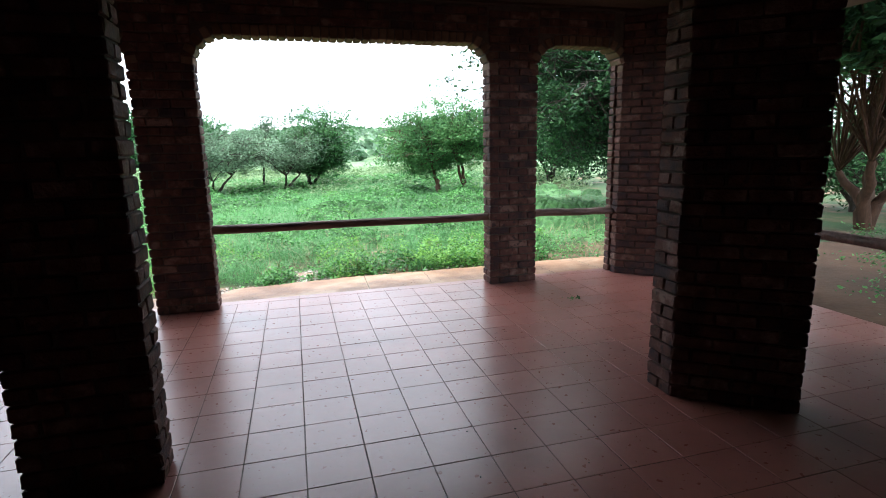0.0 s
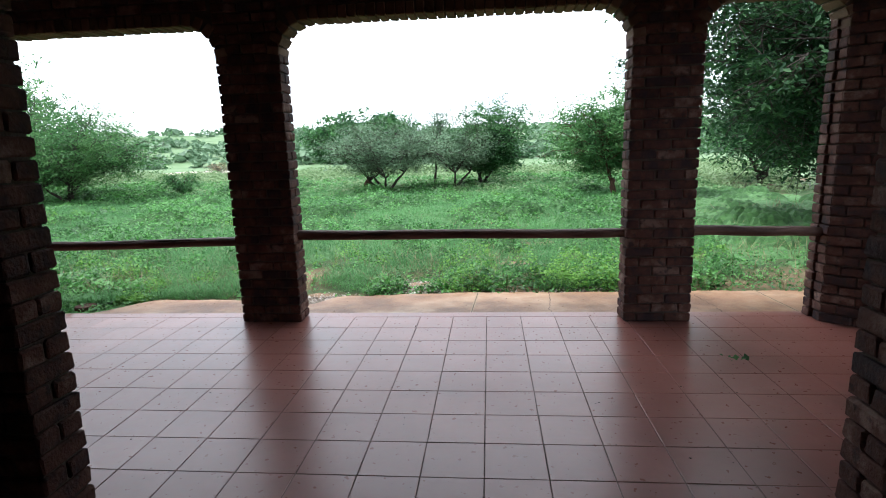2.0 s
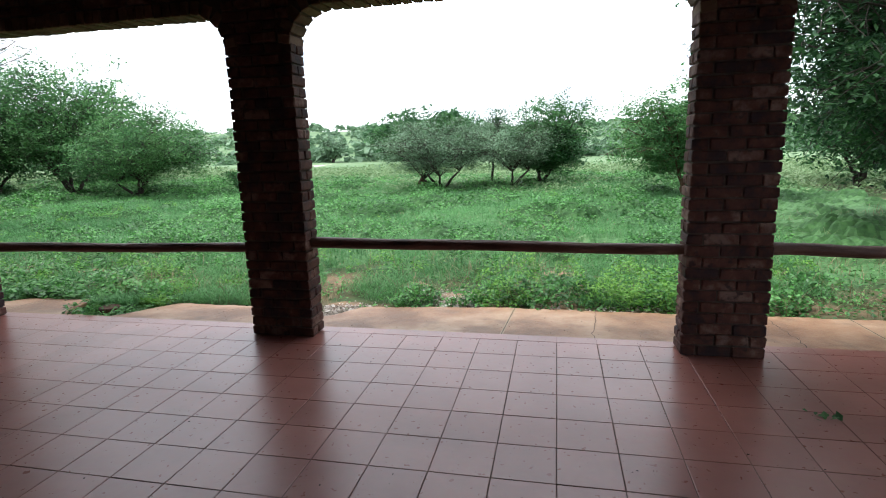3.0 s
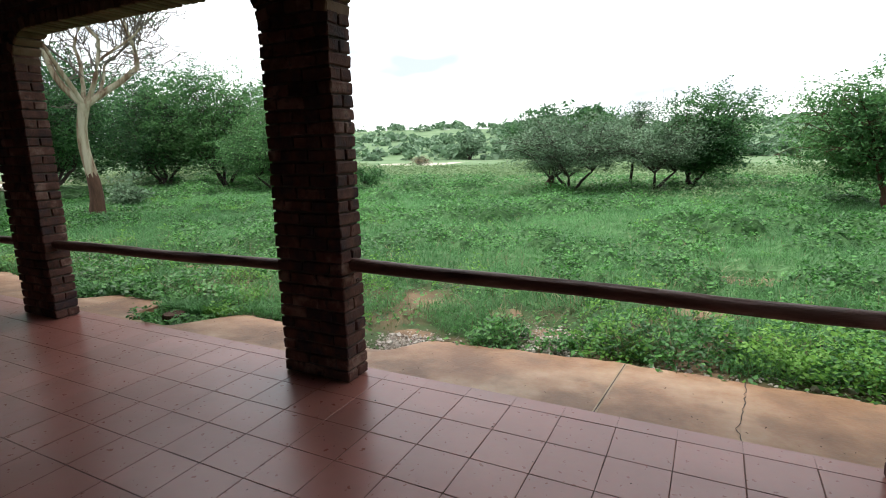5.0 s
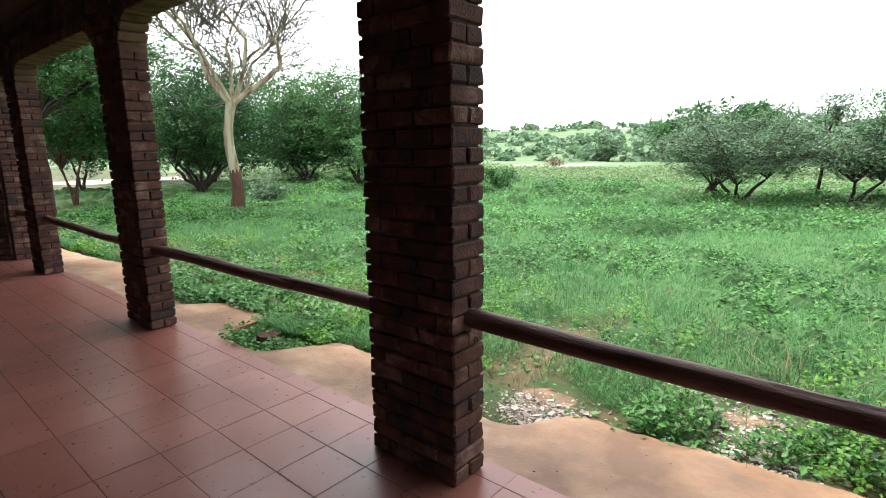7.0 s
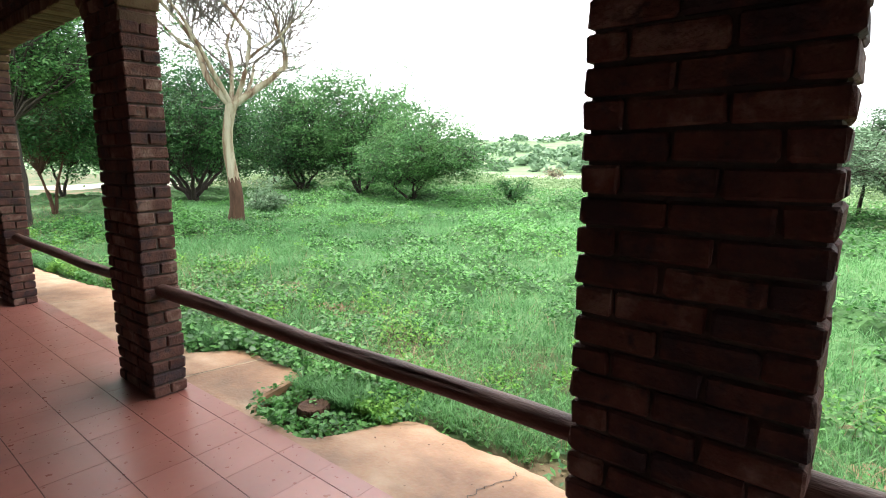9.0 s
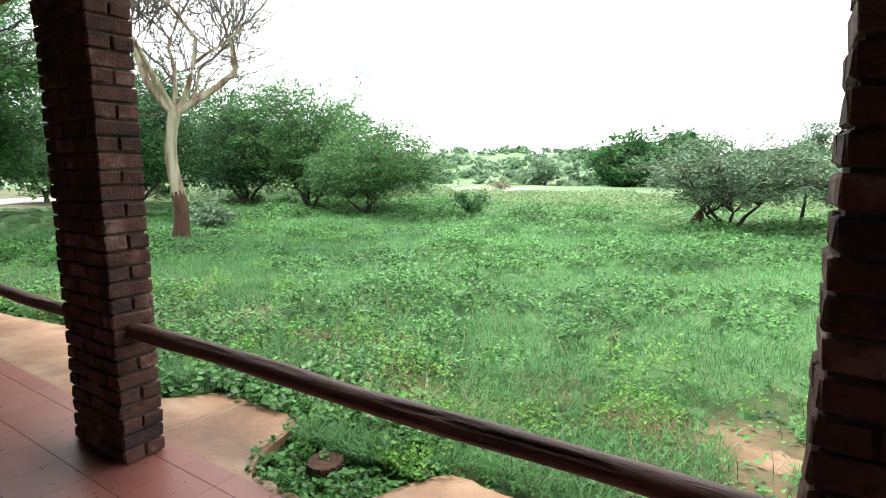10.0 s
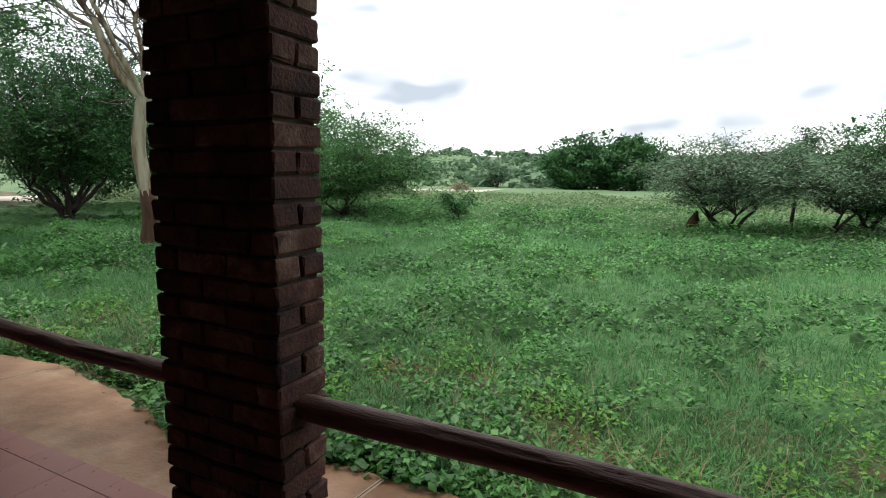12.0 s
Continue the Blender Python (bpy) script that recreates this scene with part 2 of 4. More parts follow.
def tubes(paths, sides=6):
    """Verts and quads of tapered tubes; each path is (points, radii)."""
    vs, fs, at = [], [], 0
    ang = np.linspace(0, 2 * np.pi, sides, endpoint=False)
    for pts, rad in paths:
        pts, rad = np.asarray(pts, float), np.asarray(rad, float)
        d = np.gradient(pts, axis=0)
        d /= np.linalg.norm(d, axis=1)[:, None] + 1e-9
        ref = np.where(np.abs(d[:, 2:3]) > 0.9, np.array([[1.0, 0, 0]]), np.array([[0, 0, 1.0]]))
        u = np.cross(d, ref)
        u /= np.linalg.norm(u, axis=1)[:, None] + 1e-9
        w = np.cross(d, u)
        ring = pts[:, None, :] + rad[:, None, None] * (np.cos(ang)[None, :, None] * u[:, None, :] + np.sin(ang)[None, :, None] * w[:, None, :])
        vs.append(ring.reshape(-1, 3))
        k = len(pts)
        i = np.arange(k - 1)[:, None] * sides + np.arange(sides)[None, :]
        j = np.arange(k - 1)[:, None] * sides + (np.arange(sides)[None, :] + 1) % sides
        fs.append(np.stack([i, j, j + sides, i + sides], -1).reshape(-1, 4) + at)
        at += k * sides
    return np.concatenate(vs), np.concatenate(fs)


def leaves(centres, size, rng, up=0.5, aspect=0.55):
    """Verts and quads of pointed leaves round the centres; up: how far they face the sky."""
    n = len(centres)
    nrm = rng.normal(size=(n, 3))
    nrm /= np.linalg.norm(nrm, axis=1)[:, None]
    nrm[:, 2] = np.abs(nrm[:, 2]) + up
    nrm /= np.linalg.norm(nrm, axis=1)[:, None]
    t = np.cross(nrm, rng.normal(size=(n, 3)))
    t /= np.linalg.norm(t, axis=1)[:, None] + 1e-9
    b = np.cross(nrm, t)
    s = (np.asarray(size) * rng.uniform(0.6, 1.4, n))[:, None]
    v = np.stack([centres - t * s * 0.5, centres + b * s * aspect * 0.5 - t * s * 0.05, centres + t * s * 0.5 - nrm * s * 0.12, centres - b * s * aspect * 0.5 - t * s * 0.05], 1).reshape(-1, 3)
    return v, np.arange(4 * n).reshape(n, 4)


def wave(x, y, s, seed):
    """Smooth patches from -1 to 1 over the plan, s metres across."""
    r = np.random.default_rng(seed)
    total = 0
    for k in range(5):
        a, f, p = r.uniform(0, 2 * np.pi), r.uniform(0.6, 1.8) * 2 * np.pi / s, r.uniform(0, 6.3, 2)
        total = total + np.sin(f * (x * np.cos(a) + y * np.sin(a)) + p[0] + 0.8 * np.sin(f * 0.7 * (y * np.cos(a) - x * np.sin(a)) + p[1]))
    return total / 3.2


# ---- the plan: metres ----
COURSE, BRICK_L, BRICK_W, BRICK_H = 0.083, 0.222, 0.106, 0.072
FRONT_IN, FRONT_OUT = 5.69, 5.912          # the front arcade wall
ARCH_SPRING, ARCH_TOP, ARCH_R, WALL_TOP = 2.37, 2.65, 0.28, 3.05
BACK_IN, BACK_OUT = 2.70, 2.922            # the inner row of piers
PIERS_FRONT = [(-8.28, -7.71), (-4.78, -4.21), (-1.265, -0.695), (2.235, 2.805)]
CORNER_R = [(4.652, 5.912), (3.87, 5.912), (3.87, 5.69), (4.43, 5.2), (4.652, 5.2)]
CORNER_L = [(-10.042, 5.912), (-10.042, 5.2), (-9.82, 5.2), (-9.26, 5.69), (-9.26, 5.912)]
CORNER_BACK = [(2.62, 2.952), (2.335, 2.952), (2.335, 2.73), (2.9, 2.3), (3.03, 2.47)]
OPENINGS = [(-9.26, -8.28), (-7.71, -4.78), (-4.21, -1.265), (-0.695, 2.235), (2.805, 3.87)]
GROUND_Z = -0.12

# ---- structure ----
def solid(name, boxes, mat, label, category):
    bm = bmesh.new()
    for b in boxes:
        box(bm, *b)
    return tagged(new(name, mesh_bm(name, bm, mat)), label, category, kind="structure")


# floor slab under the tiles; its top is the grout
floor_slab = solid("floor", [(-10.1, 4.92, -3.6, 5.97, -0.5, -0.0022)], M["grout"], "dark grout bed of the red-tiled verandah floor", "floor")
ceiling = solid("ceiling", [(-10.3, 4.9, -3.8, 6.1, WALL_TOP + 0.004, WALL_TOP + 0.12)] + [(-10.2, 4.8, y, y + 0.09, WALL_TOP - 0.02, WALL_TOP + 0.003) for y in np.arange(-3.4, 6.0, 0.45)], M["ceiling"], "dark stained timber ceiling with shallow battens", "ceiling")
# unseen slab; its east eave is widened to dim the side wing
roof = solid("roof", [(-10.5, 5.7, -4, 6.35, WALL_TOP + 0.13, WALL_TOP + 0.3)], M["ceiling"], "unseen flat roof slab over the verandah", "roof")
# hall behind the inner row of piers, kept dark by added unseen walls
solid("wall_south_unseen", [(-10.1, 4.9, -3.8, -3.55, -0.1, WALL_TOP)], M["unseen_hall_wall"], "unseen back wall added to keep the hall dark", "wall")
solid("wall_west", [(-10.3, -10.06, -3.55, 5.18, -0.1, WALL_TOP)], M["plaster"], "dark end wall of the verandah", "wall")
# solid stretch south of y 2.75 is unseen, added to cut side light
solid("wall_east", [(4.43, 4.652, -3.55, 2.75, -0.1, WALL_TOP), (4.43, 4.652, 2.75, 5.19, ARCH_TOP, WALL_TOP)], M["plaster"], "dark side wall with a wide opening over a rail", "wall")
solid("wall_hall_side_unseen", [(2.9, 3.122, -3.55, -0.7, -0.003, WALL_TOP), (2.9, 3.122, -0.7, 2.4, ARCH_TOP, WALL_TOP)], M["unseen_hall_wall"], "unseen wall added between the hall and the side wing", "wall")
solid("wall_hall_west_unseen", [(-4.6, -4.38, -3.55, BACK_OUT, -0.003, WALL_TOP)], M["unseen_hall_wall"], "unseen wall added to close the end of the hall", "wall")
solid("wall_back_lintel_unseen", [(-4.37, 2.33, BACK_IN, BACK_OUT, ARCH_TOP, WALL_TOP), (-9.9, -4.61, BACK_IN, BACK_OUT, -0.003, WALL_TOP)], M["plaster"], "unseen wall added over the inner openings to hold back light", "wall")

# bricks: a few worn shapes shared by all
STRETCHERS = [block_mesh("brick", BRICK_L, BRICK_W, BRICK_H, 0.0075, M["brick"], 0.0036, 10 + i) for i in range(6)]
HEADERS = [block_mesh("brick", BRICK_W, BRICK_L, BRICK_H, 0.0075, M["brick"], 0.0036, 20 + i) for i in range(4)]
HALVES = [block_mesh("brick", BRICK_W, BRICK_W, BRICK_H, 0.0075, M["brick"], 0.0036, 30 + i) for i in range(4)]
lay = random.Random(5)


def lay_brick(shapes, x, y, z, parent, turn=0.0, rz=0.0):
    m = pose(x + lay.uniform(-0.003, 0.003), y + lay.uniform(-0.003, 0.003), z + lay.uniform(-0.0015, 0.0015), lay.uniform(-0.6, 0.6), lay.uniform(-0.6, 0.6), turn + lay.uniform(-0.7, 0.7) + lay.choice((0, 180)) + rz)
    child("brick", lay.choice(shapes), parent, m=m)


def pier(name, x0, x1, y0, y1, top, label):
    """A pier one brick deep and two and a half long, bonded so that the cross brick changes ends from course to course."""
    bm = bmesh.new()
    r = 0.017
    box(bm, x0 + r, x1 - r, y0 + r, y1 - r, -0.003, top)
    ob = tagged(new(name, mesh_bm(name, bm, M["mortar"])), label, "pier", "brick piers of the verandah", "structure")
    mid, step = (y0 + y1) / 2, (y1 - y0 - BRICK_W) / 2
    gap = (x1 - x0 - BRICK_W - 2 * BRICK_L) / 2
    for k in range(int(top / COURSE)):
        z = (k + 0.5) * COURSE
        side = 1 if k % 2 else -1
        mx = (x0 + x1) / 2
        lay_brick(HEADERS, mx + side * ((x1 - x0) / 2 - BRICK_W / 2), mid, z, ob)
        for q in (0, 1):
            x = mx + side * ((x1 - x0) / 2 - BRICK_W - gap - BRICK_L / 2 - q * (BRICK_L + gap))
            for s in (-1, 1):
                lay_brick(STRETCHERS, x, mid + s * step, z, ob)
    return ob


def corner_pier(name, outline, top, label):
    """A corner pier on a five-sided outline, faced with bricks course by course."""
    bm = bmesh.new()
    c = Vector((sum(p[0] for p in outline) / len(outline), sum(p[1] for p in outline) / len(outline)))
    inner = []
    n = len(outline)
    for i in range(n):
        p, a, b = Vector(outline[i]), Vector(outline[i - 1]), Vector(outline[(i + 1) % n])
        d = ((a - p).normalized() + (b - p).normalized()).normalized()
        inner.append(p + d * 0.03)
    prism(bm, [tuple(p) for p in inner], -0.003, top)
    ob = tagged(new(name, mesh_bm(name, bm, M["mortar"])), label, "pier", "brick piers of the verandah", "structure")
    for i in range(n):
        a, b = Vector(outline[i]), Vector(outline[(i + 1) % n])
        d = (b - a).normalized()
        out = Vector((d.y, -d.x))
        turn = math.degrees(math.atan2(d.y, d.x))
        length = (b - a).length
        for k in range(int(top / COURSE)):
            z = (k + 0.5) * COURSE
            at = 0.0
            whole = (k + i) % 2 == 0
            while length - at > 0.07:
                room = length - at
                long = room >= BRICK_L - 0.02 and (whole or at > 0)
                shapes, size = (STRETCHERS, BRICK_L) if long else (HALVES, BRICK_W)
                p = a + d * (at + size / 2) - out * (BRICK_W / 2)
                lay_brick(shapes, p.x, p.y, z, ob, turn)
                at += size + 0.01
    return ob


# front arcade: rounded heads over each opening, with a ring of bricks on edge
RING = [block_mesh("arch_brick", BRICK_H, BRICK_L + 0.01, BRICK_W, 0.0075, M["arch_brick"], 0.0036, 40 + i) for i in range(4)]


def head(x0, x1, y0, y1):
    arc = [(ARCH_R * math.cos(a), ARCH_R * math.sin(a)) for a in np.linspace(0, math.pi / 2, 9)]
    rr = ARCH_R + 0.02
    low = [(x0 + ARCH_R - c / ARCH_R * rr, ARCH_SPRING + s / ARCH_R * rr) for c, s in arc] + [(x1 - ARCH_R + c / ARCH_R * rr, ARCH_SPRING + s / ARCH_R * rr) for c, s in arc[::-1]]
    outline = [(x0 - 0.012, ARCH_SPRING - 0.02)] + low + [(x1 + 0.012, ARCH_SPRING - 0.02), (x1 + 0.012, WALL_TOP), (x0 - 0.012, WALL_TOP)]
    bm = bmesh.new()
    a = [bm.verts.new((x, y0 + 0.013, z)) for x, z in outline]
    b = [bm.verts.new((x, y1 - 0.013, z)) for x, z in outline]
    bm.faces.new(a)
    bm.faces.new(b[::-1])
    for i in range(len(a)):
        j = (i + 1) % len(a)
        bm.faces.new((a[j], a[i], b[i], b[j]))
    bm.normal_update()
    bmesh.ops.triangulate(bm, faces=bm.faces[:])
    bmesh.ops.recalc_face_normals(bm, faces=bm.faces[:])
    ob = tagged(new("wall_front_head", mesh_bm("wall_front_head", bm, M["mortar"])), "brick head of a round-cornered verandah opening", "wall", kind="structure")
    mid, half = (y0 + y1) / 2, BRICK_W / 2
    count = round((x1 - x0 - 2 * ARCH_R) / 0.083)
    for k in range(count):
        x = x0 + ARCH_R + (k + 0.5) * (x1 - x0 - 2 * ARCH_R) / count
        child("arch_brick", lay.choice(RING), ob, m=pose(x, mid + lay.uniform(-0.003, 0.003), ARCH_TOP + half + lay.uniform(-0.004, 0.004), 0, lay.uniform(-1.5, 1.5), 0))
    for k in range(5):
        for cx, s in ((x0 + ARCH_R, -1), (x1 - ARCH_R, 1)):
            ang = (k + 0.5) / 5 * math.pi / 2
            child("arch_brick", lay.choice(RING), ob, m=pose(cx + s * math.cos(ang) * (ARCH_R + half), mid, ARCH_SPRING + math.sin(ang) * (ARCH_R + half), 0, s * (90 - math.degrees(ang)), 0))
    return ob


heads = [head(a, b, FRONT_IN, FRONT_OUT) for a, b in OPENINGS]
THROUGH = [block_mesh("brick", BRICK_L, BRICK_L + 0.004, BRICK_H, 0.0075, M["brick"], 0.0036, 50 + i) for i in range(4)]
SHORT = [block_mesh("brick", BRICK_W, BRICK_L + 0.004, BRICK_H, 0.0075, M["brick"], 0.0036, 60 + i) for i in range(3)]
for (a, b), ob in zip(OPENINGS, heads):
    for k in range(3):
        x, z = a + 0.02, ARCH_TOP + 0.115 + (k + 0.5) * COURSE
        whole = k % 2 == 0
        while b - 0.02 - x > 0.1:
            big = b - 0.02 - x > BRICK_L and (whole or x > a + 0.03)
            size = BRICK_L if big else BRICK_W
            lay_brick(THROUGH if big else SHORT, x + size / 2, (FRONT_IN + FRONT_OUT) / 2, z, ob)
            x += size + 0.01


# ---- rails ----
def rail(name, a, b, r, label, seed):
    """A peeled log rail: a slightly bent, knotty taper with drying cracks."""
    rng = np.random.default_rng(seed)
    a, b = Vector(a), Vector(b)
    n, sides = 90, 28
    u = np.linspace(0, 1, n)
    bend = 0.006 * np.sin(u * 3.1 + rng.uniform(0, 3)) + 0.004 * np.sin(u * 11 + rng.uniform(0, 6))
    verts = []
    d = (b - a).normalized()
    side = Vector((-d.y, d.x, 0))
    crack = [(rng.uniform(0.1, 0.8), rng.uniform(0.03, 0.14), rng.uniform(0, 6.3)) for _ in range(26)]
    for i in range(n):
        c = a.lerp(b, u[i]) + side * bend[i] + Vector((0, 0, bend[i] * 0.6))
        rr = r * (1.06 - 0.12 * u[i] + 0.03 * math.sin(u[i] * 23 + seed))
        for k in range(sides):
            t = 2 * math.pi * k / sides
            dent = 0.0
            for s, l, w in crack:
                if s < u[i] < s + l and abs((t - w + math.pi) % (2 * math.pi) - math.pi) < 0.13:
                    dent = 0.006
            q = rr - dent + rng.uniform(-0.0006, 0.0006)
            verts.append(c + side * (q * math.cos(t)) + Vector((0, 0, q * math.sin(t))))
    faces = [(i * sides + k, i * sides + (k + 1) % sides, (i + 1) * sides + (k + 1) % sides, (i + 1) * sides + k) for i in range(n - 1) for k in range(sides)]
    return tagged(new(name, mesh_from(name, [tuple(v) for v in verts], faces, M["pole"], True)), label, "rail", "log rails of the verandah", "structure")


RAIL_Z = [(0.72, 0.73), (0.74, 0.72), (0.725, 0.76), (0.80, 0.785), (0.79, 0.77)]
for i, (a, b) in enumerate(OPENINGS):
    rail("rail", (a - 0.03, 5.80, RAIL_Z[i][0]), (b + 0.03, 5.80, RAIL_Z[i][1]), 0.043, "dark varnished log rail between two brick piers", 3 + i)
rail("rail", (4.54, 2.72, 0.76), (4.54, 5.22, 0.77), 0.043, "dark varnished log rail across the side opening", 12)


def eye_bolt(x, y, z):
    bm = bmesh.new()
    ring = bmesh.ops.create_circle(bm, segments=6, radius=0.003, matrix=pose(0.014, 0, 0, 90, 0, 0))
    bmesh.ops.spin(bm, geom=ring["verts"] + [e for e in bm.edges], cent=(0, 0, 0), axis=(0, 0, 1), angle=2 * math.pi, steps=16, use_merge=True)
    bmesh.ops.transform(bm, matrix=pose(0.012, 0, 0, 90, 0, 0), verts=bm.verts[:])
    ob = tagged(new("eye_bolt", mesh_bm("eye_bolt", bm, M["metal"], True)), "small dark iron eye bolt set in a brick pier", "eye bolt")
    ob.matrix_basis = pose(x, y, z, 0, 0, 90)
    return ob


eye_bolt(-0.69, 5.83, 0.69)
eye_bolt(-4.205, 5.83, 0.69)


# ---- apron and ground ----
def apron_edge(x):
    """The broken outer edge of the concrete apron."""
    y = np.interp(x, [-10.6, -9, -7.7, -6.2, -5.5, -5.0, -4.75, -4.0, -2.4, -1.3, -0.6, 0.9, 5.2], [6.45, 6.6, 6.8, 6.62, 6.32, 6.32, 6.64, 6.68, 6.66, 6.6, 6.82, 6.96, 6.97])
    y = y + 0.015 * np.sin(x * 2.3) + 0.012 * np.sin(x * 9.1 + 1) + 0.008 * np.sin(x * 23) + 0.006 * np.sin(x * 47)
    return y - 0.3 * np.exp(-((x + 0.95) / 0.22) ** 4) - 0.62 * np.exp(-((x + 3.37) / 0.47) ** 6)


def apron_z(y):
    return -0.012 - 0.06 * (y - 5.97)


xs = np.arange(-10.6, 5.2, 0.04)
rows = 7
verts, faces = [], []
for x in xs:
    e = apron_edge(x)
    for k in range(rows):
        y = 5.972 + (e - 5.972) * k / (rows - 1)
        verts.append((x, y, apron_z(y) - (0.01 if k == rows - 1 else 0)))
    verts.append((x, e + 0.015, -0.4))
w = rows + 1
for i in range(len(xs) - 1):
    for k in range(rows):
        faces.append((i * w + k, (i + 1) * w + k, (i + 1) * w + k + 1, i * w + k + 1))
apron = tagged(new("apron", mesh_from("apron", verts, faces, M["apron"], False)), "weathered orange concrete apron with a broken outer edge", "pavement", kind="structure")

gx = np.concatenate([np.linspace(-900, -40, 24), np.arange(-39, 20, 0.6), np.linspace(21, 900, 24)])
gy = np.concatenate([np.linspace(-600, -8, 12), np.arange(-7, 36, 0.6), np.linspace(37, 130, 50), np.linspace(140, 1500, 30)])


def ground_z(x, y):
    far = np.clip((y - 62) / 140, 0, 1)
    bank = np.clip((y - 20) / 8, 0, 1) * np.clip((44 - y) / 6, 0, 1)
    river = np.clip((y - 42) / 3, 0, 1) * np.clip((62 - y) / 4, 0, 1)
    bump = 0.05 * wave(x, y, 5, 3) * np.clip((np.abs(y - 7) - 0.5) / 2, 0, 1)
    left = np.clip((-x - 40) / 80, 0, 1)
    return GROUND_Z + bump + far * (7.0 + 1.2 * wave(x, y, 160, 9)) + 0.1 * bank * (1 + wave(x, y, 9, 4)) + 0.12 * river + 2 * left * far


GX, GY = np.meshgrid(gx, gy, indexing="ij")
GZ = ground_z(GX, GY)
inside = (GX > -10) & (GX < 4.9) & (GY < 5.9) & (GY > -3.5)
GZ = np.where(inside, -0.45, GZ)
n1, n2 = GX.shape
idx = np.arange(n1 * n2).reshape(n1, n2)
gf = np.stack([idx[:-1, :-1], idx[1:, :-1], idx[1:, 1:], idx[:-1, 1:]], -1).reshape(-1, 4)
ground_me = mesh_from("ground", np.stack([GX, GY, GZ], -1).reshape(-1, 3), gf, M["soil"], True)
ground_me.materials.append(M["far_green"])
ground_me.materials.append(M["sand"])
cy = (GY[:-1, :-1] + GY[1:, 1:]).ravel() / 2
cx = (GX[:-1, :-1] + GX[1:, 1:]).ravel() / 2
pick = np.where(cy > 24, 1, 0)
# a pale sandy river bed winds behind the thicket
bed = np.interp(cy, [0, 14, 30, 46, 52, 70], [-42, -38, -33, -22, -8, 40])
pick = np.where((np.abs(cx - bed) < np.interp(cy, [0, 30, 44, 50, 60], [3, 3, 5, 12, 14])) & (cy < 56) & (cx < -20.6), 2, pick)
pick = np.where((cx > 4.9) & (cy < 6.5), 3, pick)
ground_me.materials.append(M["red_soil"])
ground_me.polygons.foreach_set("material_index", pick.astype(np.int32))
tagged(new("ground", ground_me), "rough soil ground overgrown with green weeds", "ground", kind="structure")


# expansion joints of the apron: a pale filler with a dark crack down its middle
def joint(x, y0, y1):
    for name, half, lift, mat in (("joint_filler", 0.014, 0.002, M["filler"]), ("joint_crack", 0.0035, 0.004, M["mortar"])):
        q = [(x + 0.05 * (y - 6.4) + s * half, y, apron_z(y) - 0.001 + lift) for y in np.linspace(y0, y1, 12) for s in (-1, 1)]
        f = [(2 * i, 2 * i + 1, 2 * i + 3, 2 * i + 2) for i in range(11)]
        child(name, mesh_from(name, q, f, mat), apron)


for jx, jy in ((-7.6, 6.76), (-4.45, 6.62), (0.9, 6.93), (3.9, 6.93)):
    joint(jx, 5.99, jy)


def crack(x, y0, y1, seed):
    """A fine wandering crack across the apron."""
    r = random.Random(seed)
    q, f, n = [], [], 26
    for i in range(n):
        y = y0 + (y1 - y0) * i / (n - 1)
        x += r.uniform(-0.016, 0.016)
        w = r.uniform(0.0015, 0.004)
        q += [(x - w, y, apron_z(y) + 0.003), (x + w, y, apron_z(y) + 0.003)]
    f = [(2 * i, 2 * i + 1, 2 * i + 3, 2 * i + 2) for i in range(n - 1)]
    child("crack", mesh_from("crack", q, f, M["mortar"]), apron)


crack(1.66, 5.99, 6.92, 3)
crack(-2.0, 6.2, 6.58, 4)
crack(3.2, 6.0, 6.92, 5)

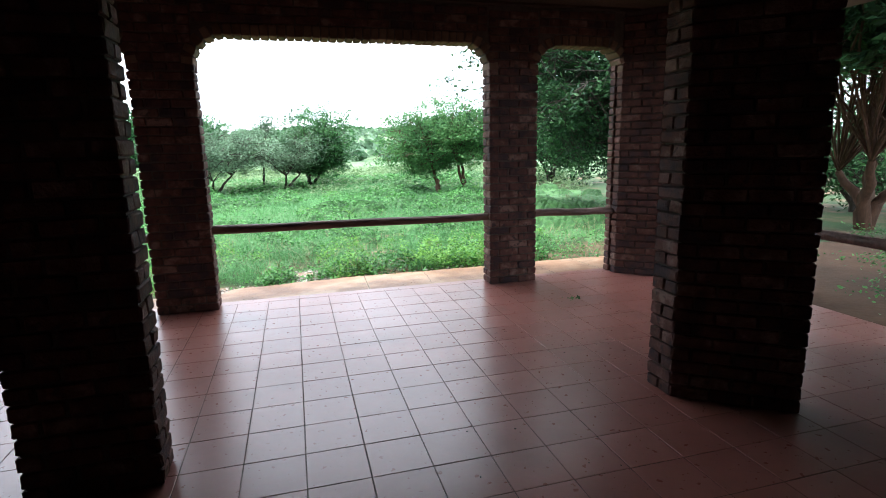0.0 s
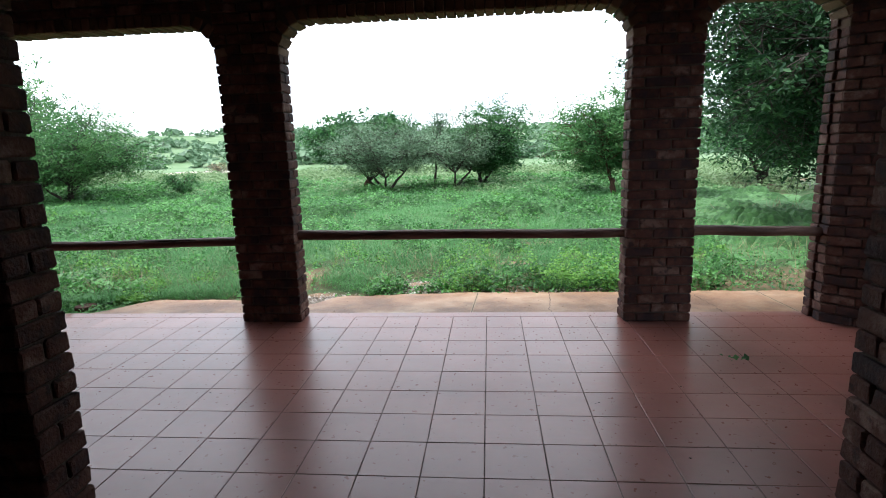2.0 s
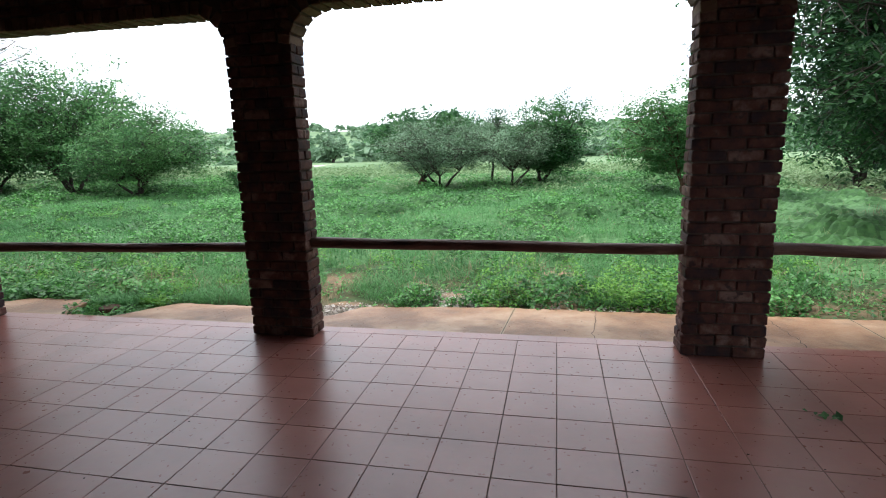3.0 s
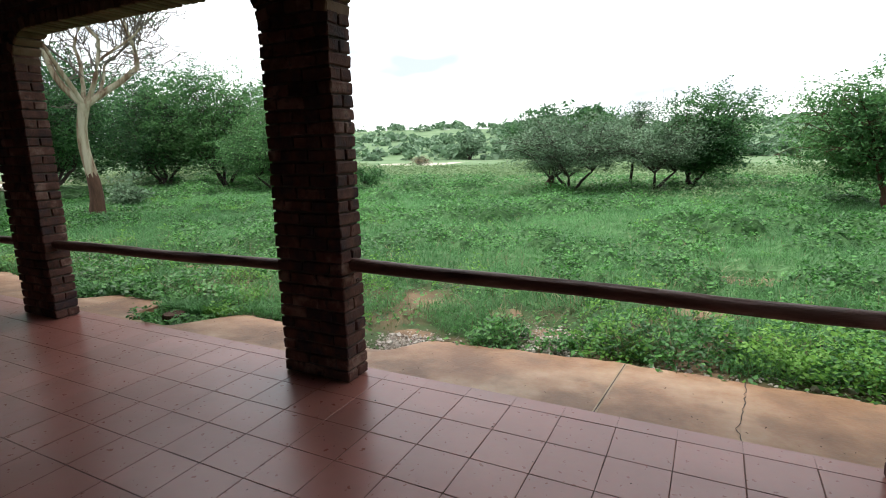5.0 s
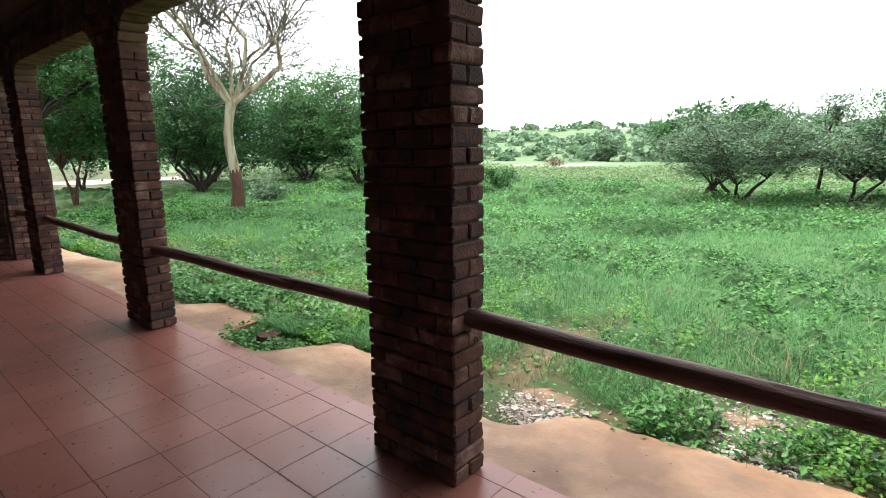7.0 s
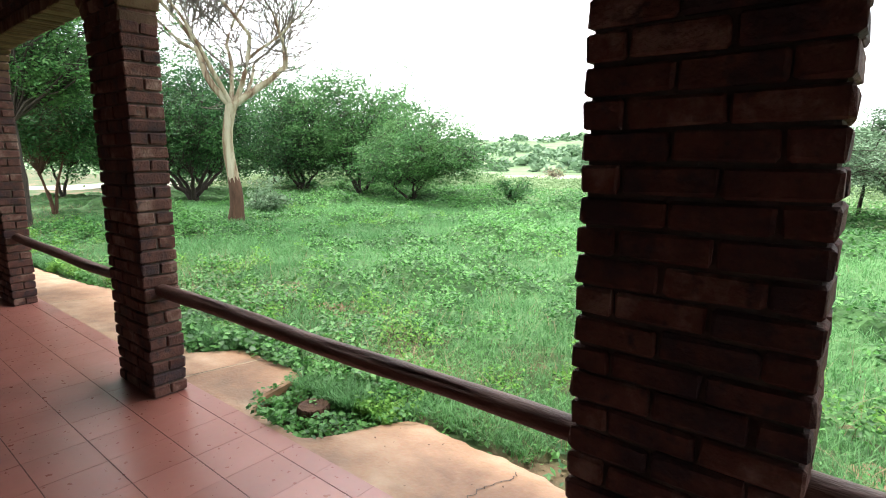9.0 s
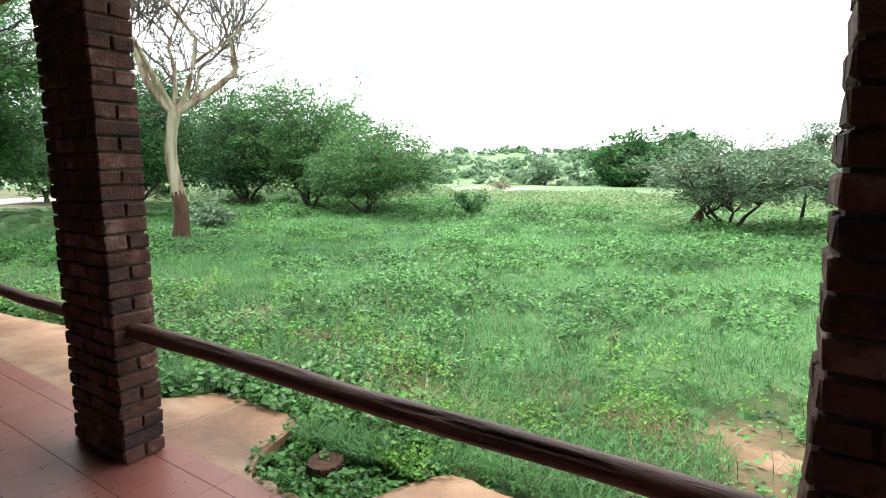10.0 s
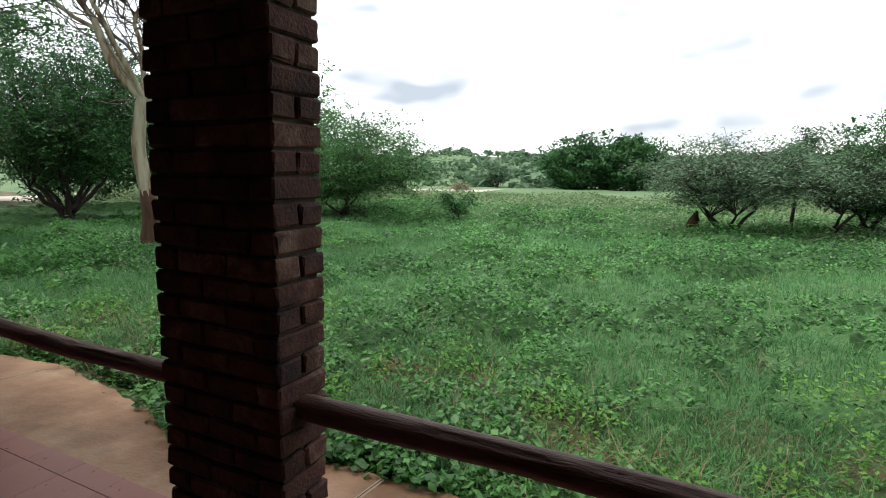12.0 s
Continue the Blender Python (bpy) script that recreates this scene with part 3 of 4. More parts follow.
# ---- trees ----
def tree(name, foot, stems, crown, radii, limbs, twigs, leaf_n, leaf_size, leaf_mat, bark_mat, label, seed, trunk_r=0.1, fork=1.0, lean=0.3, clump=0.35, up=0.5, bottom=-0.6, droop=0.0, aspect=0.42, flat=0.5):
    """Stems from the foot, limbs into the crown's envelope, twigs off the limbs, and leaves in clumps at the twigs' ends."""
    rng = np.random.default_rng(seed)
    foot, crown, radii = np.array(foot, float), np.array(crown, float), np.array(radii, float)
    paths, ends = [], []
    forks = []
    for s in range(stems):
        a = 2 * np.pi * (s + rng.uniform(0, 0.7)) / stems
        top = foot + np.array([np.cos(a) * lean * (stems > 1), np.sin(a) * lean * (stems > 1), fork * rng.uniform(0.8, 1.2)])
        u = np.linspace(0, 1, 7)[:, None]
        p = foot + (top - foot) * u + rng.normal(size=(7, 3)) * 0.05 * trunk_r / 0.1 * u * (1 - u) * 3
        p[:, :2] += (top - foot)[:2] * (u ** 2 - u) * 0.5
        p[0, 2] -= 0.15
        r0 = trunk_r * (1 if stems == 1 else 0.75)
        paths.append((p, r0 * np.linspace(1.25, 0.5, 7)))
        forks.append((top, r0 * 0.8))
    for k in range(limbs):
        start, r0 = forks[k % len(forks)]
        d = rng.normal(size=3)
        d /= np.linalg.norm(d)
        d[2] = max(d[2], bottom)
        end = crown + d * radii * rng.uniform(0.6, 1.0)
        u = np.linspace(0, 1, 8)[:, None]
        p = start + (end - start) * u
        p[:, 2:3] += np.sin(u * np.pi) * 0.1 * np.linalg.norm(end - start) * (1 if droop == 0 else 1.6)
        p += rng.normal(size=p.shape) * 0.05 * np.linalg.norm(end - start) * np.sin(u * np.pi) * 0.6
        paths.append((p, r0 * min(0.62, 2.4 / limbs ** 0.5) * np.linspace(1, 0.2, 8)))
        for _ in range(twigs):
            w = rng.uniform(0.35, 1.0)
            at = p[int(w * 7)]
            t = rng.normal(size=3)
            t[2] = t[2] * 0.6 - droop
            t /= np.linalg.norm(t)
            ln = rng.uniform(0.25, 0.6) * radii.mean() * 0.7
            q = at + t * ln * np.linspace(0, 1, 4)[:, None] + rng.normal(size=(4, 3)) * 0.03
            q[0] = at
            off = (q[-1] - crown) / radii
            m = np.linalg.norm(off)
            if m > 1.2:
                q[-1] = crown + off / m * radii * 1.15
                q[2] = (q[1] + q[-1]) / 2
            if q[-1, 2] < foot[2] + 0.35:
                q[-1, 2] = foot[2] + 0.35 + rng.uniform(0, 0.3)
            paths.append((q, max(r0 * min(0.16, 0.7 / limbs ** 0.5), 0.006) * np.linspace(1, 0.35, 4)))
            ends.append(q[-1])
            ends.append(q[2])
    ob = tagged(new(name, None), label, "tree" if "tree" in name else "bush")
    ob.matrix_basis = pose(*foot)
    inv = Matrix.Translation(-Vector(foot))
    thick = [p for p in paths if len(p[0]) > 4]
    fine = [p for p in paths if len(p[0]) == 4]
    v, f = tubes(thick, 6)
    child("trunk", mesh_from("trunk", v, f, bark_mat, True), ob, m=inv)
    v, f = tubes(fine, 3)
    tagged(child("twig", mesh_from("twig", v, f, bark_mat, True), ob, m=inv), kind="stuff")
    if leaf_n:
        ends = np.array(ends)
        ends = ends[np.linalg.norm((ends - crown) / radii, axis=1) < 1.02]
        ball = rng.normal(size=(leaf_n, 3))
        ball *= (rng.random(leaf_n) ** 0.45 / np.linalg.norm(ball, axis=1))[:, None]
        c = ends[rng.integers(0, len(ends), leaf_n)] + ball * clump * 1.35 * np.array([1, 1, flat])
        lv, lf = leaves(c, leaf_size, rng, up, aspect)
        child("crown", mesh_from("crown", lv, lf, leaf_mat), ob, m=inv)
    return ob


G = GROUND_Z
# umbrella thorn with leaning stems, and its neighbour
tree("thorn_tree", (-2.55, 19.6, G), 4, (-2.5, 19.6, 1.6), (3.1, 2.3, 0.95), 60, 15, 26400, 0.0812, M["leaf_grey"], M["bark"], "grey-green umbrella thorn tree with low leaning stems", 1, 0.075, 0.7, 0.7, 0.2, 0.9, -0.45, flat=0.5)
tree("thorn_tree", (-0.25, 20.9, G), 2, (-0.5, 20.9, 1.65), (2.0, 1.9, 0.95), 44, 13, 17200, 0.0812, M["leaf_grey"], M["bark"], "grey-green thorn tree with one slanting stem", 2, 0.075, 0.8, 0.7, 0.2, 0.9, -0.4, flat=0.5)
tree("thorn_tree", (-1.0, 21.5, G), 1, (-1.0, 21.5, 2.7), (0.8, 0.8, 0.6), 8, 8, 1500, 0.104, M["leaf_grey"], M["bark"], "thin thorn sapling rising behind the umbrella thorn", 22, 0.05, 1.9, 0.3, 0.2, 0.9, -0.6)
tree("round_tree", (0.8, 22.2, G), 3, (1.2, 22.2, 2.05), (1.85, 1.7, 1.75), 60, 14, 27700, 0.104, M["leaf_dark"], M["bark"], "dense dark green round tree with low trunk", 3, 0.11, 0.7, 0.3, 0.22, 0.5, -0.75)
tree("light_tree", (4.7, 17.0, G), 2, (4.1, 17.5, 1.75), (2.2, 1.6, 1.45), 50, 14, 22400, 0.0928, M["leaf_mid"], M["bark_red"], "light green leafy tree with two slim trunks", 4, 0.085, 1.1, 0.3, 0.2, 0.4, -0.75)
tree("light_tree", (5.6, 17.0, G), 2, (5.8, 17.0, 2.3), (1.7, 1.6, 1.7), 44, 14, 21100, 0.0928, M["leaf_mid"], M["bark_red"], "taller light green leafy tree beside another", 5, 0.085, 1.2, 0.35, 0.2, 0.4, -0.75)
# the great dark tree that droops by the corner of the verandah
tree("drooping_tree", (8.3, 12.4, G), 2, (6.8, 11.3, 3.9), (3.9, 3.4, 3.2), 80, 20, 59400, 0.116, M["leaf_shade"], M["bark"], "large dark tree with drooping thorny branches", 6, 0.24, 1.6, 0.4, 0.25, 0.5, -0.8, 0.5)
# crown shifted over the yard and thickened to dim it and the side opening
tree("side_tree", (10.4, 7.5, G), 4, (7.7, 4.9, 4.6), (4.0, 4.4, 2.1), 90, 18, 52800, 0.151, M["leaf_shade"], M["bark_red"], "brown many-stemmed tree with grey twigs over bare soil", 7, 0.16, 1.3, 0.6, 0.25, 0.5, -0.5)
# bushes beyond the meadow on the other hand
tree("spreading_bush", (-13.5, 18.2, G), 4, (-12.9, 18.4, 1.85), (3.7, 2.4, 1.6), 70, 16, 34300, 0.0928, M["leaf_mid"], M["bark"], "broad green bush with several dark stems", 8, 0.08, 0.8, 0.6, 0.25, 0.5, -0.35)
tree("spreading_bush", (-17.6, 19.6, G), 4, (-17.8, 19.6, 2.9), (3.8, 2.6, 3.1), 70, 16, 29000, 0.128, M["leaf_mid"], M["bark"], "tall green bush in a thicket", 9, 0.11, 1.2, 0.7, 0.27, 0.5, -0.45)
tree("spreading_bush", (-21.5, 19.5, G), 4, (-21.8, 19.5, 3.3), (4.2, 2.8, 3.5), 74, 16, 30400, 0.139, M["leaf_dark"], M["bark"], "dark green thicket bush behind a pale tree", 10, 0.12, 1.2, 0.7, 0.28, 0.5, -0.65)
tree("stemmed_bush", (-20.0, 13.6, G), 7, (-20.0, 13.7, 3.5), (3.5, 2.8, 2.6), 80, 18, 37000, 0.116, M["leaf_dark"], M["bark"], "dark many-stemmed thorn bush with a twiggy crown", 11, 0.12, 1.3, 1.0, 0.28, 0.5, -0.45)
tree("spreading_bush", (-25.0, 16.5, G), 3, (-25.0, 16.5, 3.3), (3.8, 3.0, 3.3), 50, 14, 17200, 0.162, M["leaf_dark"], M["bark"], "dark green thicket bush at the far end of the meadow", 12, 0.1, 0.9, 0.5, 0.3, 0.5, -0.7)
tree("slim_tree", (-18.8, 9.0, G), 3, (-18.8, 9.4, 3.8), (3.4, 3.0, 2.2), 70, 16, 29000, 0.116, M["leaf_dark"], M["bark_red"], "slim-stemmed acacia tree with a light crown", 13, 0.06, 1.5, 0.35, 0.3, 0.6, -0.7)
tree("slim_tree", (-24.5, 10.8, G), 2, (-24.5, 10.8, 3.4), (3.6, 3.2, 2.8), 56, 14, 21100, 0.151, M["leaf_dark"], M["bark"], "acacia tree at the edge of the thicket", 14, 0.08, 1.4, 0.35, 0.3, 0.6, -0.7)
tree("slim_tree", (-15.5, 7.6, G), 1, (-14.8, 9.0, 4.5), (2.6, 2.4, 1.8), 50, 15, 22400, 0.0986, M["leaf_mid"], M["bark"], "acacia tree with a spreading limb by the verandah's end", 15, 0.1, 2.2, 0.3, 0.22, 0.7, -0.7)
tree("grey_shrub", (-14.6, 13.0, G), 3, (-14.5, 13.0, 0.55), (0.9, 0.8, 0.6), 16, 9, 2300, 0.116, M["leaf_grey"], M["bark"], "blue-grey shrub beside the pale tree", 16, 0.03, 0.25, 0.2, 0.18, 0.4, -0.7)
tree("small_shrub", (-10.0, 19.5, G), 2, (-10.0, 19.5, 0.7), (0.7, 0.7, 0.75), 12, 8, 1200, 0.116, M["leaf_mid"], M["bark"], "small upright shrub in the meadow", 17, 0.025, 0.4, 0.2, 0.15, 0.4, -0.7)
tree("backing_bush", (10.5, 20.5, G), 3, (10.5, 20.5, 2.4), (3.4, 2.4, 2.5), 40, 12, 9900, 0.151, M["leaf_dark"], M["bark"], "dense dark bush behind the drooping tree", 23, 0.1, 0.8, 0.5, 0.35, 0.5, -0.8)
tree("backing_bush", (15.0, 16.0, G), 3, (15.0, 16.0, 2.6), (3.6, 3.0, 2.7), 40, 12, 9900, 0.162, M["leaf_dark"], M["bark"], "dense dark bush beyond the yard", 24, 0.1, 0.8, 0.5, 0.35, 0.5, -0.8)
tree("backing_bush", (17.5, 9.5, G), 3, (17.5, 9.5, 2.4), (3.2, 3.2, 2.5), 36, 12, 7900, 0.162, M["leaf_mid"], M["bark"], "green bush at the edge of the yard", 25, 0.1, 0.8, 0.5, 0.35, 0.5, -0.8)
tree("backing_bush", (15.5, 3.0, G), 3, (15.5, 3.0, 2.2), (2.8, 3.2, 2.3), 36, 12, 7300, 0.151, M["leaf_mid"], M["bark"], "green bush across the bare yard", 26, 0.1, 0.8, 0.5, 0.35, 0.5, -0.8)
tree("backing_bush", (12.6, 9.4, G), 4, (12.6, 9.4, 1.9), (2.8, 2.8, 2.2), 46, 13, 14500, 0.116, M["leaf_dark"], M["bark"], "dark leafy bush behind the many-stemmed tree", 33, 0.08, 0.7, 0.5, 0.28, 0.5, -0.8)
for bx, by, bz, bseed in ((-22.5, 26.0, 3.0, 27), (-29.0, 23.0, 3.4, 28), (-34.0, 16.5, 3.2, 29)):
    tree("backing_bush", (bx, by, G), 3, (bx, by, bz), (4.6, 3.2, 3.2), 44, 12, 9200, 0.232, M["leaf_dark"], M["bark"], "dense dark bush closing the far side of the thicket", bseed, 0.12, 1.0, 0.6, 0.45, 0.5, -0.8)
# beyond the river
tree("far_tree", (-15.4, 60.0, G), 3, (-15.4, 60, 3.0), (4.9, 3.8, 3.2), 46, 12, 11900, 0.464, M["leaf_dark"], M["bark"], "large round dark green tree beyond the meadow", 18, 0.25, 1.0, 0.7, 0.6, 0.4, -0.8)
tree("far_tree", (-9.9, 61.5, G), 3, (-9.9, 61.5, 2.8), (4.4, 3.6, 3.0), 44, 12, 11200, 0.464, M["leaf_dark"], M["bark"], "large round dark green tree beside another", 19, 0.25, 1.0, 0.7, 0.6, 0.4, -0.8)
tree("dry_shrub", (-20.3, 42.0, G), 3, (-20.3, 42.0, 0.35), (1.6, 1.2, 0.5), 26, 12, 600, 0.116, M["straw"], M["twig"], "low purplish grey leafless shrub by the river sand", 32, 0.05, 0.25, 0.3, 0.25, 0.4, -0.3)
tree("far_tree", (-25.2, 63.0, G), 2, (-25.2, 63, 1.9), (2.3, 2.2, 2.1), 22, 8, 2300, 0.348, M["leaf_grey"], M["bark"], "grey-green cone-shaped tree by the river bed", 20, 0.2, 1.0, 0.5, 0.5, 0.4, -0.8)


def pale_tree(foot):
    """The tall bare tree: a twisting pale trunk, rising limbs and a spray of twigs."""
    rng = np.random.default_rng(31)
    foot = np.array(foot, float)
    trunk, twig, ends = [], [], []
    u = np.linspace(0, 1, 12)
    line = foot + np.stack([0.1 * np.sin(u * 6.5) + 0.12 * u, 0.08 * np.cos(u * 5) * u, 2.95 * u - 0.1 * (u == 0)], -1)
    girth = np.interp(u, [0, 0.12, 0.5, 0.85, 1], [0.25, 0.16, 0.13, 0.115, 0.135])
    trunk.append((line[4:], girth[4:]))
    top = line[-1]

    def grow(p, d, ln, r, depth):
        k = 7
        pts = [p]
        d = d / np.linalg.norm(d)
        for i in range(k - 1):
            d = d + rng.normal(size=3) * 0.14 + np.array([0, 0, 0.06])
            d /= np.linalg.norm(d)
            pts.append(pts[-1] + d * ln / (k - 1))
        pts = np.array(pts)
        end_r = max(r * 0.64, 0.01)
        (trunk if r > 0.034 else twig).append((pts, np.linspace(r, end_r, k)))
        if depth >= 6:
            ends.append(pts[-1])
            return
        if depth <= 3:
            for _ in range(3):
                grow(pts[rng.integers(2, k)], d + rng.normal(size=3) * np.array([0.9, 0.9, 0.5]), 0.9, 0.014, 5)
        for q in range(3 if depth > 1 else 2):
            s = rng.normal(size=3) * np.array([0.65, 0.65, 0.3])
            at = k - 1 if q == 0 else rng.integers(3, k)
            grow(pts[at], d + s, ln * rng.uniform(0.66, 0.9), np.interp(at, [0, k - 1], [r, end_r]) * rng.uniform(0.55, 0.8) if q else end_r * 0.95, depth + 1)

    for a, tilt, ln, r in ((4.3, 1.0, 1.7, 0.09), (0.95, 0.85, 1.6, 0.095), (4.9, 0.5, 1.7, 0.06), (0.3, 0.45, 1.7, 0.065), (2.6, 0.55, 1.6, 0.06), (1.6, 1.1, 1.4, 0.05), (3.4, 0.7, 1.5, 0.05)):
        grow(top - np.array([0, 0, 0.05]), np.array([math.cos(a) * tilt, math.sin(a) * tilt, 0.85]), ln, r, 1)
    ob = tagged(new("pale_tree", None), "tall almost bare tree with pale peeling bark", "tree")
    ob.matrix_basis = pose(*foot)
    inv = Matrix.Translation(-Vector(foot))
    v, f = tubes(trunk, 9)
    child("trunk", mesh_from("trunk", v, f, M["bark_pale"], True), ob, m=inv)
    v, f = tubes([(line[:6], girth[:6] * np.array([1.06, 1.06, 1.06, 1.05, 1.04, 0.9]))], 14)
    child("trunk_foot", mesh_from("trunk_foot", v, f, M["bark_red"], True), ob, "rough reddish brown bark left on the trunk's foot", inv)
    v, f = tubes(twig, 4)
    child("twig", mesh_from("twig", v, f, M["twig"], True), ob, "thin grey bare twigs", inv)["kind"] = "stuff"
    ends = np.array(ends)
    some = ends[rng.integers(0, len(ends), 60)]
    c = some[rng.integers(0, 60, 3500)] + rng.normal(size=(3500, 3)) * np.array([0.3, 0.3, 0.1])
    lv, lf = leaves(c, 0.07, rng, 0.8)
    child("crown", mesh_from("crown", lv, lf, M["leaf_grey"]), ob, "sparse grey-green feathery leaves", inv)
    return ob


pale_tree((-12.75, 11.1, G))

# far shrubs on the hillside and in the distance
rng = np.random.default_rng(77)
n = 700
hy = 62 + 200 * rng.random(n) ** 1.4
hx = -0.9 * hy + (1.7 * hy) * rng.random(n) - 20
hz = ground_z(hx, hy)
hs = rng.uniform(0.5, 1.6, n) * (1 + hy / 150)
which = np.repeat(np.arange(n), 40)
off = rng.normal(size=(len(which), 3))
off /= np.linalg.norm(off, axis=1)[:, None]
off[:, 2] = np.abs(off[:, 2]) * 0.8
c = np.stack([hx, hy, hz], -1)[which] + off * hs[which][:, None] * rng.uniform(0.6, 1, len(which))[:, None]
lv, lf = leaves(c, hs[which] * 0.55, rng, 0.4, 0.8)
tagged(new("far_shrubs", mesh_from("far_shrubs", lv, lf, M["leaf_grey"])), "scattered grey-green shrubs on a distant hillside", "shrubs", kind="stuff")


# a dark line of woods on the horizon
wx = rng.uniform(-40, 260, 520)
wy = rng.uniform(225, 300, 520)
wz = ground_z(wx, wy)
ws = rng.uniform(1.6, 3.4, 520)
which = np.repeat(np.arange(520), 34)
off = rng.normal(size=(len(which), 3))
off /= np.linalg.norm(off, axis=1)[:, None]
off[:, 2] = np.abs(off[:, 2])
c = np.stack([wx, wy, wz], -1)[which] + off * (ws[which] * rng.uniform(0.5, 1, len(which)))[:, None]
lv, lf = leaves(c, ws[which] * 0.6, rng, 0.4, 0.8)
tagged(new("far_woods", mesh_from("far_woods", lv, lf, M["leaf_dark"])), "dark line of far woods along the horizon", "woods", kind="stuff")


# ---- weeds and grass of the meadow ----
def lushness(x, y):
    """How likely plants stand at a place: thin along the apron east of the stump and on a few worn spots."""
    edge = y - apron_edge(x)
    west = np.clip((-2.0 - x) / 0.8, 0, 1)
    near_apron = np.clip(0.4 + 0.6 * west + edge / 2.3 + 0.55 * wave(x, y, 1.6, 45), 0.03, 1)
    worn = np.where(wave(x, y, 2.4, 46) > 1.0, 0.3, 1.0)
    return near_apron * worn


def meadow(x, y):
    """Above zero: broad-leaved weeds; below: feathery grass."""
    return wave(x, y, 4.2, 41) + 0.55 * wave(x, y, 1.4, 44)


BARE = ((1.95, 10.1, 0.55), (0.2, 7.5, 0.3), (-0.95, 6.95, 0.4), (1.4, 8.7, 0.45), (-0.4, 7.9, 0.4), (-5.5, 8.2, 0.35), (-6.6, 8.3, 0.4), (-1.3, 7.9, 0.35), (5.6, 4.5, 1.6), (6.5, 3.0, 1.8))


def scatter(n, seed, near=6.85, far=40.0, power=1.9):
    """Places over the meadow, thinning out with distance."""
    r = np.random.default_rng(seed)
    y = near + (far - near) * r.random(n) ** power
    lo, hi = -24 - (y - 6.85) * 0.7, 7.5 + (y - 6.85) * 0.3
    x = lo + (hi - lo) * r.random(n)
    keep = (y > apron_edge(x) + 0.03) | (x < -10.6) | (x > 5.2)
    for bx, by, br in BARE:
        keep &= ((x - bx) ** 2 + (y - by) ** 2 > (br * r.uniform(0.3, 1.1, n)) ** 2)
    keep &= (y < 45) & (r.random(n) < lushness(x, y))
    return x[keep], y[keep], r


def weeds(name, n, per, height, spread, size, mat, seed, label, patch=None, near=6.85, far=40.0, power=1.9, up=0.7, aspect=0.6):
    x, y, r = scatter(n, seed, near, far, power)
    if patch:
        ok = patch(x, y, r)
        x, y = x[ok], y[ok]
    z = ground_z(x, y)
    grow = 1 + np.clip(y - 9, 0, 30) * 0.045
    h = height * r.uniform(0.5, 1.3, len(x)) * (1 + 0.35 * wave(x, y, 3.5, 21)) * np.clip((y - 6.5) / 1.2, 0.55, 1)
    w = np.repeat(np.arange(len(x)), per)
    q = r.random(len(w)) ** 0.7
    c = np.stack([x[w] + r.normal(size=len(w)) * spread * grow[w], y[w] + r.normal(size=len(w)) * spread * grow[w], z[w] + 0.02 + h[w] * q], -1)
    lv, lf = leaves(c, size * grow[w] * (1.15 - 0.4 * q), r, up, aspect)
    return tagged(new(name, mesh_from(name, lv, lf, mat)), label, "weeds", kind="stuff")


def blades(name, n, per, height, lean, width, mat, seed, label, patch=None, near=6.85, far=40.0, power=1.9):
    x, y, r = scatter(n, seed, near, far, power)
    if patch:
        ok = patch(x, y, r)
        x, y = x[ok], y[ok]
    z = ground_z(x, y)
    grow = 1 + np.clip(y - 9, 0, 30) * 0.05
    w = np.repeat(np.arange(len(x)), per)
    k = len(w)
    base = np.stack([x[w] + r.normal(size=k) * 0.05 * grow[w], y[w] + r.normal(size=k) * 0.05 * grow[w], z[w] - 0.02], -1)
    a = r.uniform(0, 2 * np.pi, k)
    out = np.stack([np.cos(a), np.sin(a), np.zeros(k)], -1)
    side = np.stack([-np.sin(a), np.cos(a), np.zeros(k)], -1)
    h = (height * r.uniform(0.5, 1.3, k) * (1 + 0.3 * wave(x, y, 4, 22))[w])[:, None]
    ln = (lean * r.uniform(0.2, 1.4, k))[:, None] * h
    wd = (width * grow[w])[:, None]
    up1 = np.array([[0, 0, 1.0]])
    mid = base + up1 * h * 0.6 + out * ln * 0.35
    tip = base + up1 * h + out * ln
    v = np.stack([base - side * wd * 0.3, mid + side * wd * 0.6, tip, mid - side * wd * 0.6], 1).reshape(-1, 3)
    f = np.arange(4 * k).reshape(k, 4)
    return tagged(new(name, mesh_from(name, v, f, mat)), label, "grass", kind="stuff")


def mounds(name, n, per, radius, height, size, mat, seed, label, patch=None, near=6.9, far=40.0, power=1.9):
    """Leafy domes that stand close together with dark gaps between."""
    x, y, r = scatter(n, seed, near, far, power)
    if patch:
        ok = patch(x, y, r)
        x, y = x[ok], y[ok]
    grow = 0.8 + np.clip(y - 8.5, 0, 30) * 0.045
    rad = radius * r.uniform(0.5, 1.4, len(x)) * grow
    h = height * r.uniform(0.5, 1.35, len(x)) * np.clip((y - 6.4) / 1.4, 0.5, 1)
    w = np.repeat(np.arange(len(x)), per)
    d = r.normal(size=(len(w), 3))
    d /= np.linalg.norm(d, axis=1)[:, None]
    d[:, 2] = np.abs(d[:, 2])
    d *= r.uniform(0.65, 1.05, len(w))[:, None]
    px, py = x[w] + d[:, 0] * rad[w], y[w] + d[:, 1] * rad[w]
    c = np.stack([px, py, ground_z(px, py) + 0.01 + d[:, 2] * h[w]], -1)
    ok = (py > apron_edge(px) - 0.06) | (px < -10.6) | (px > 5.2)
    lv, lf = leaves(c[ok], size * grow[w][ok], r, 0.75, 0.6)
    return tagged(new(name, mesh_from(name, lv, lf, mat)), label, "weeds", kind="stuff")


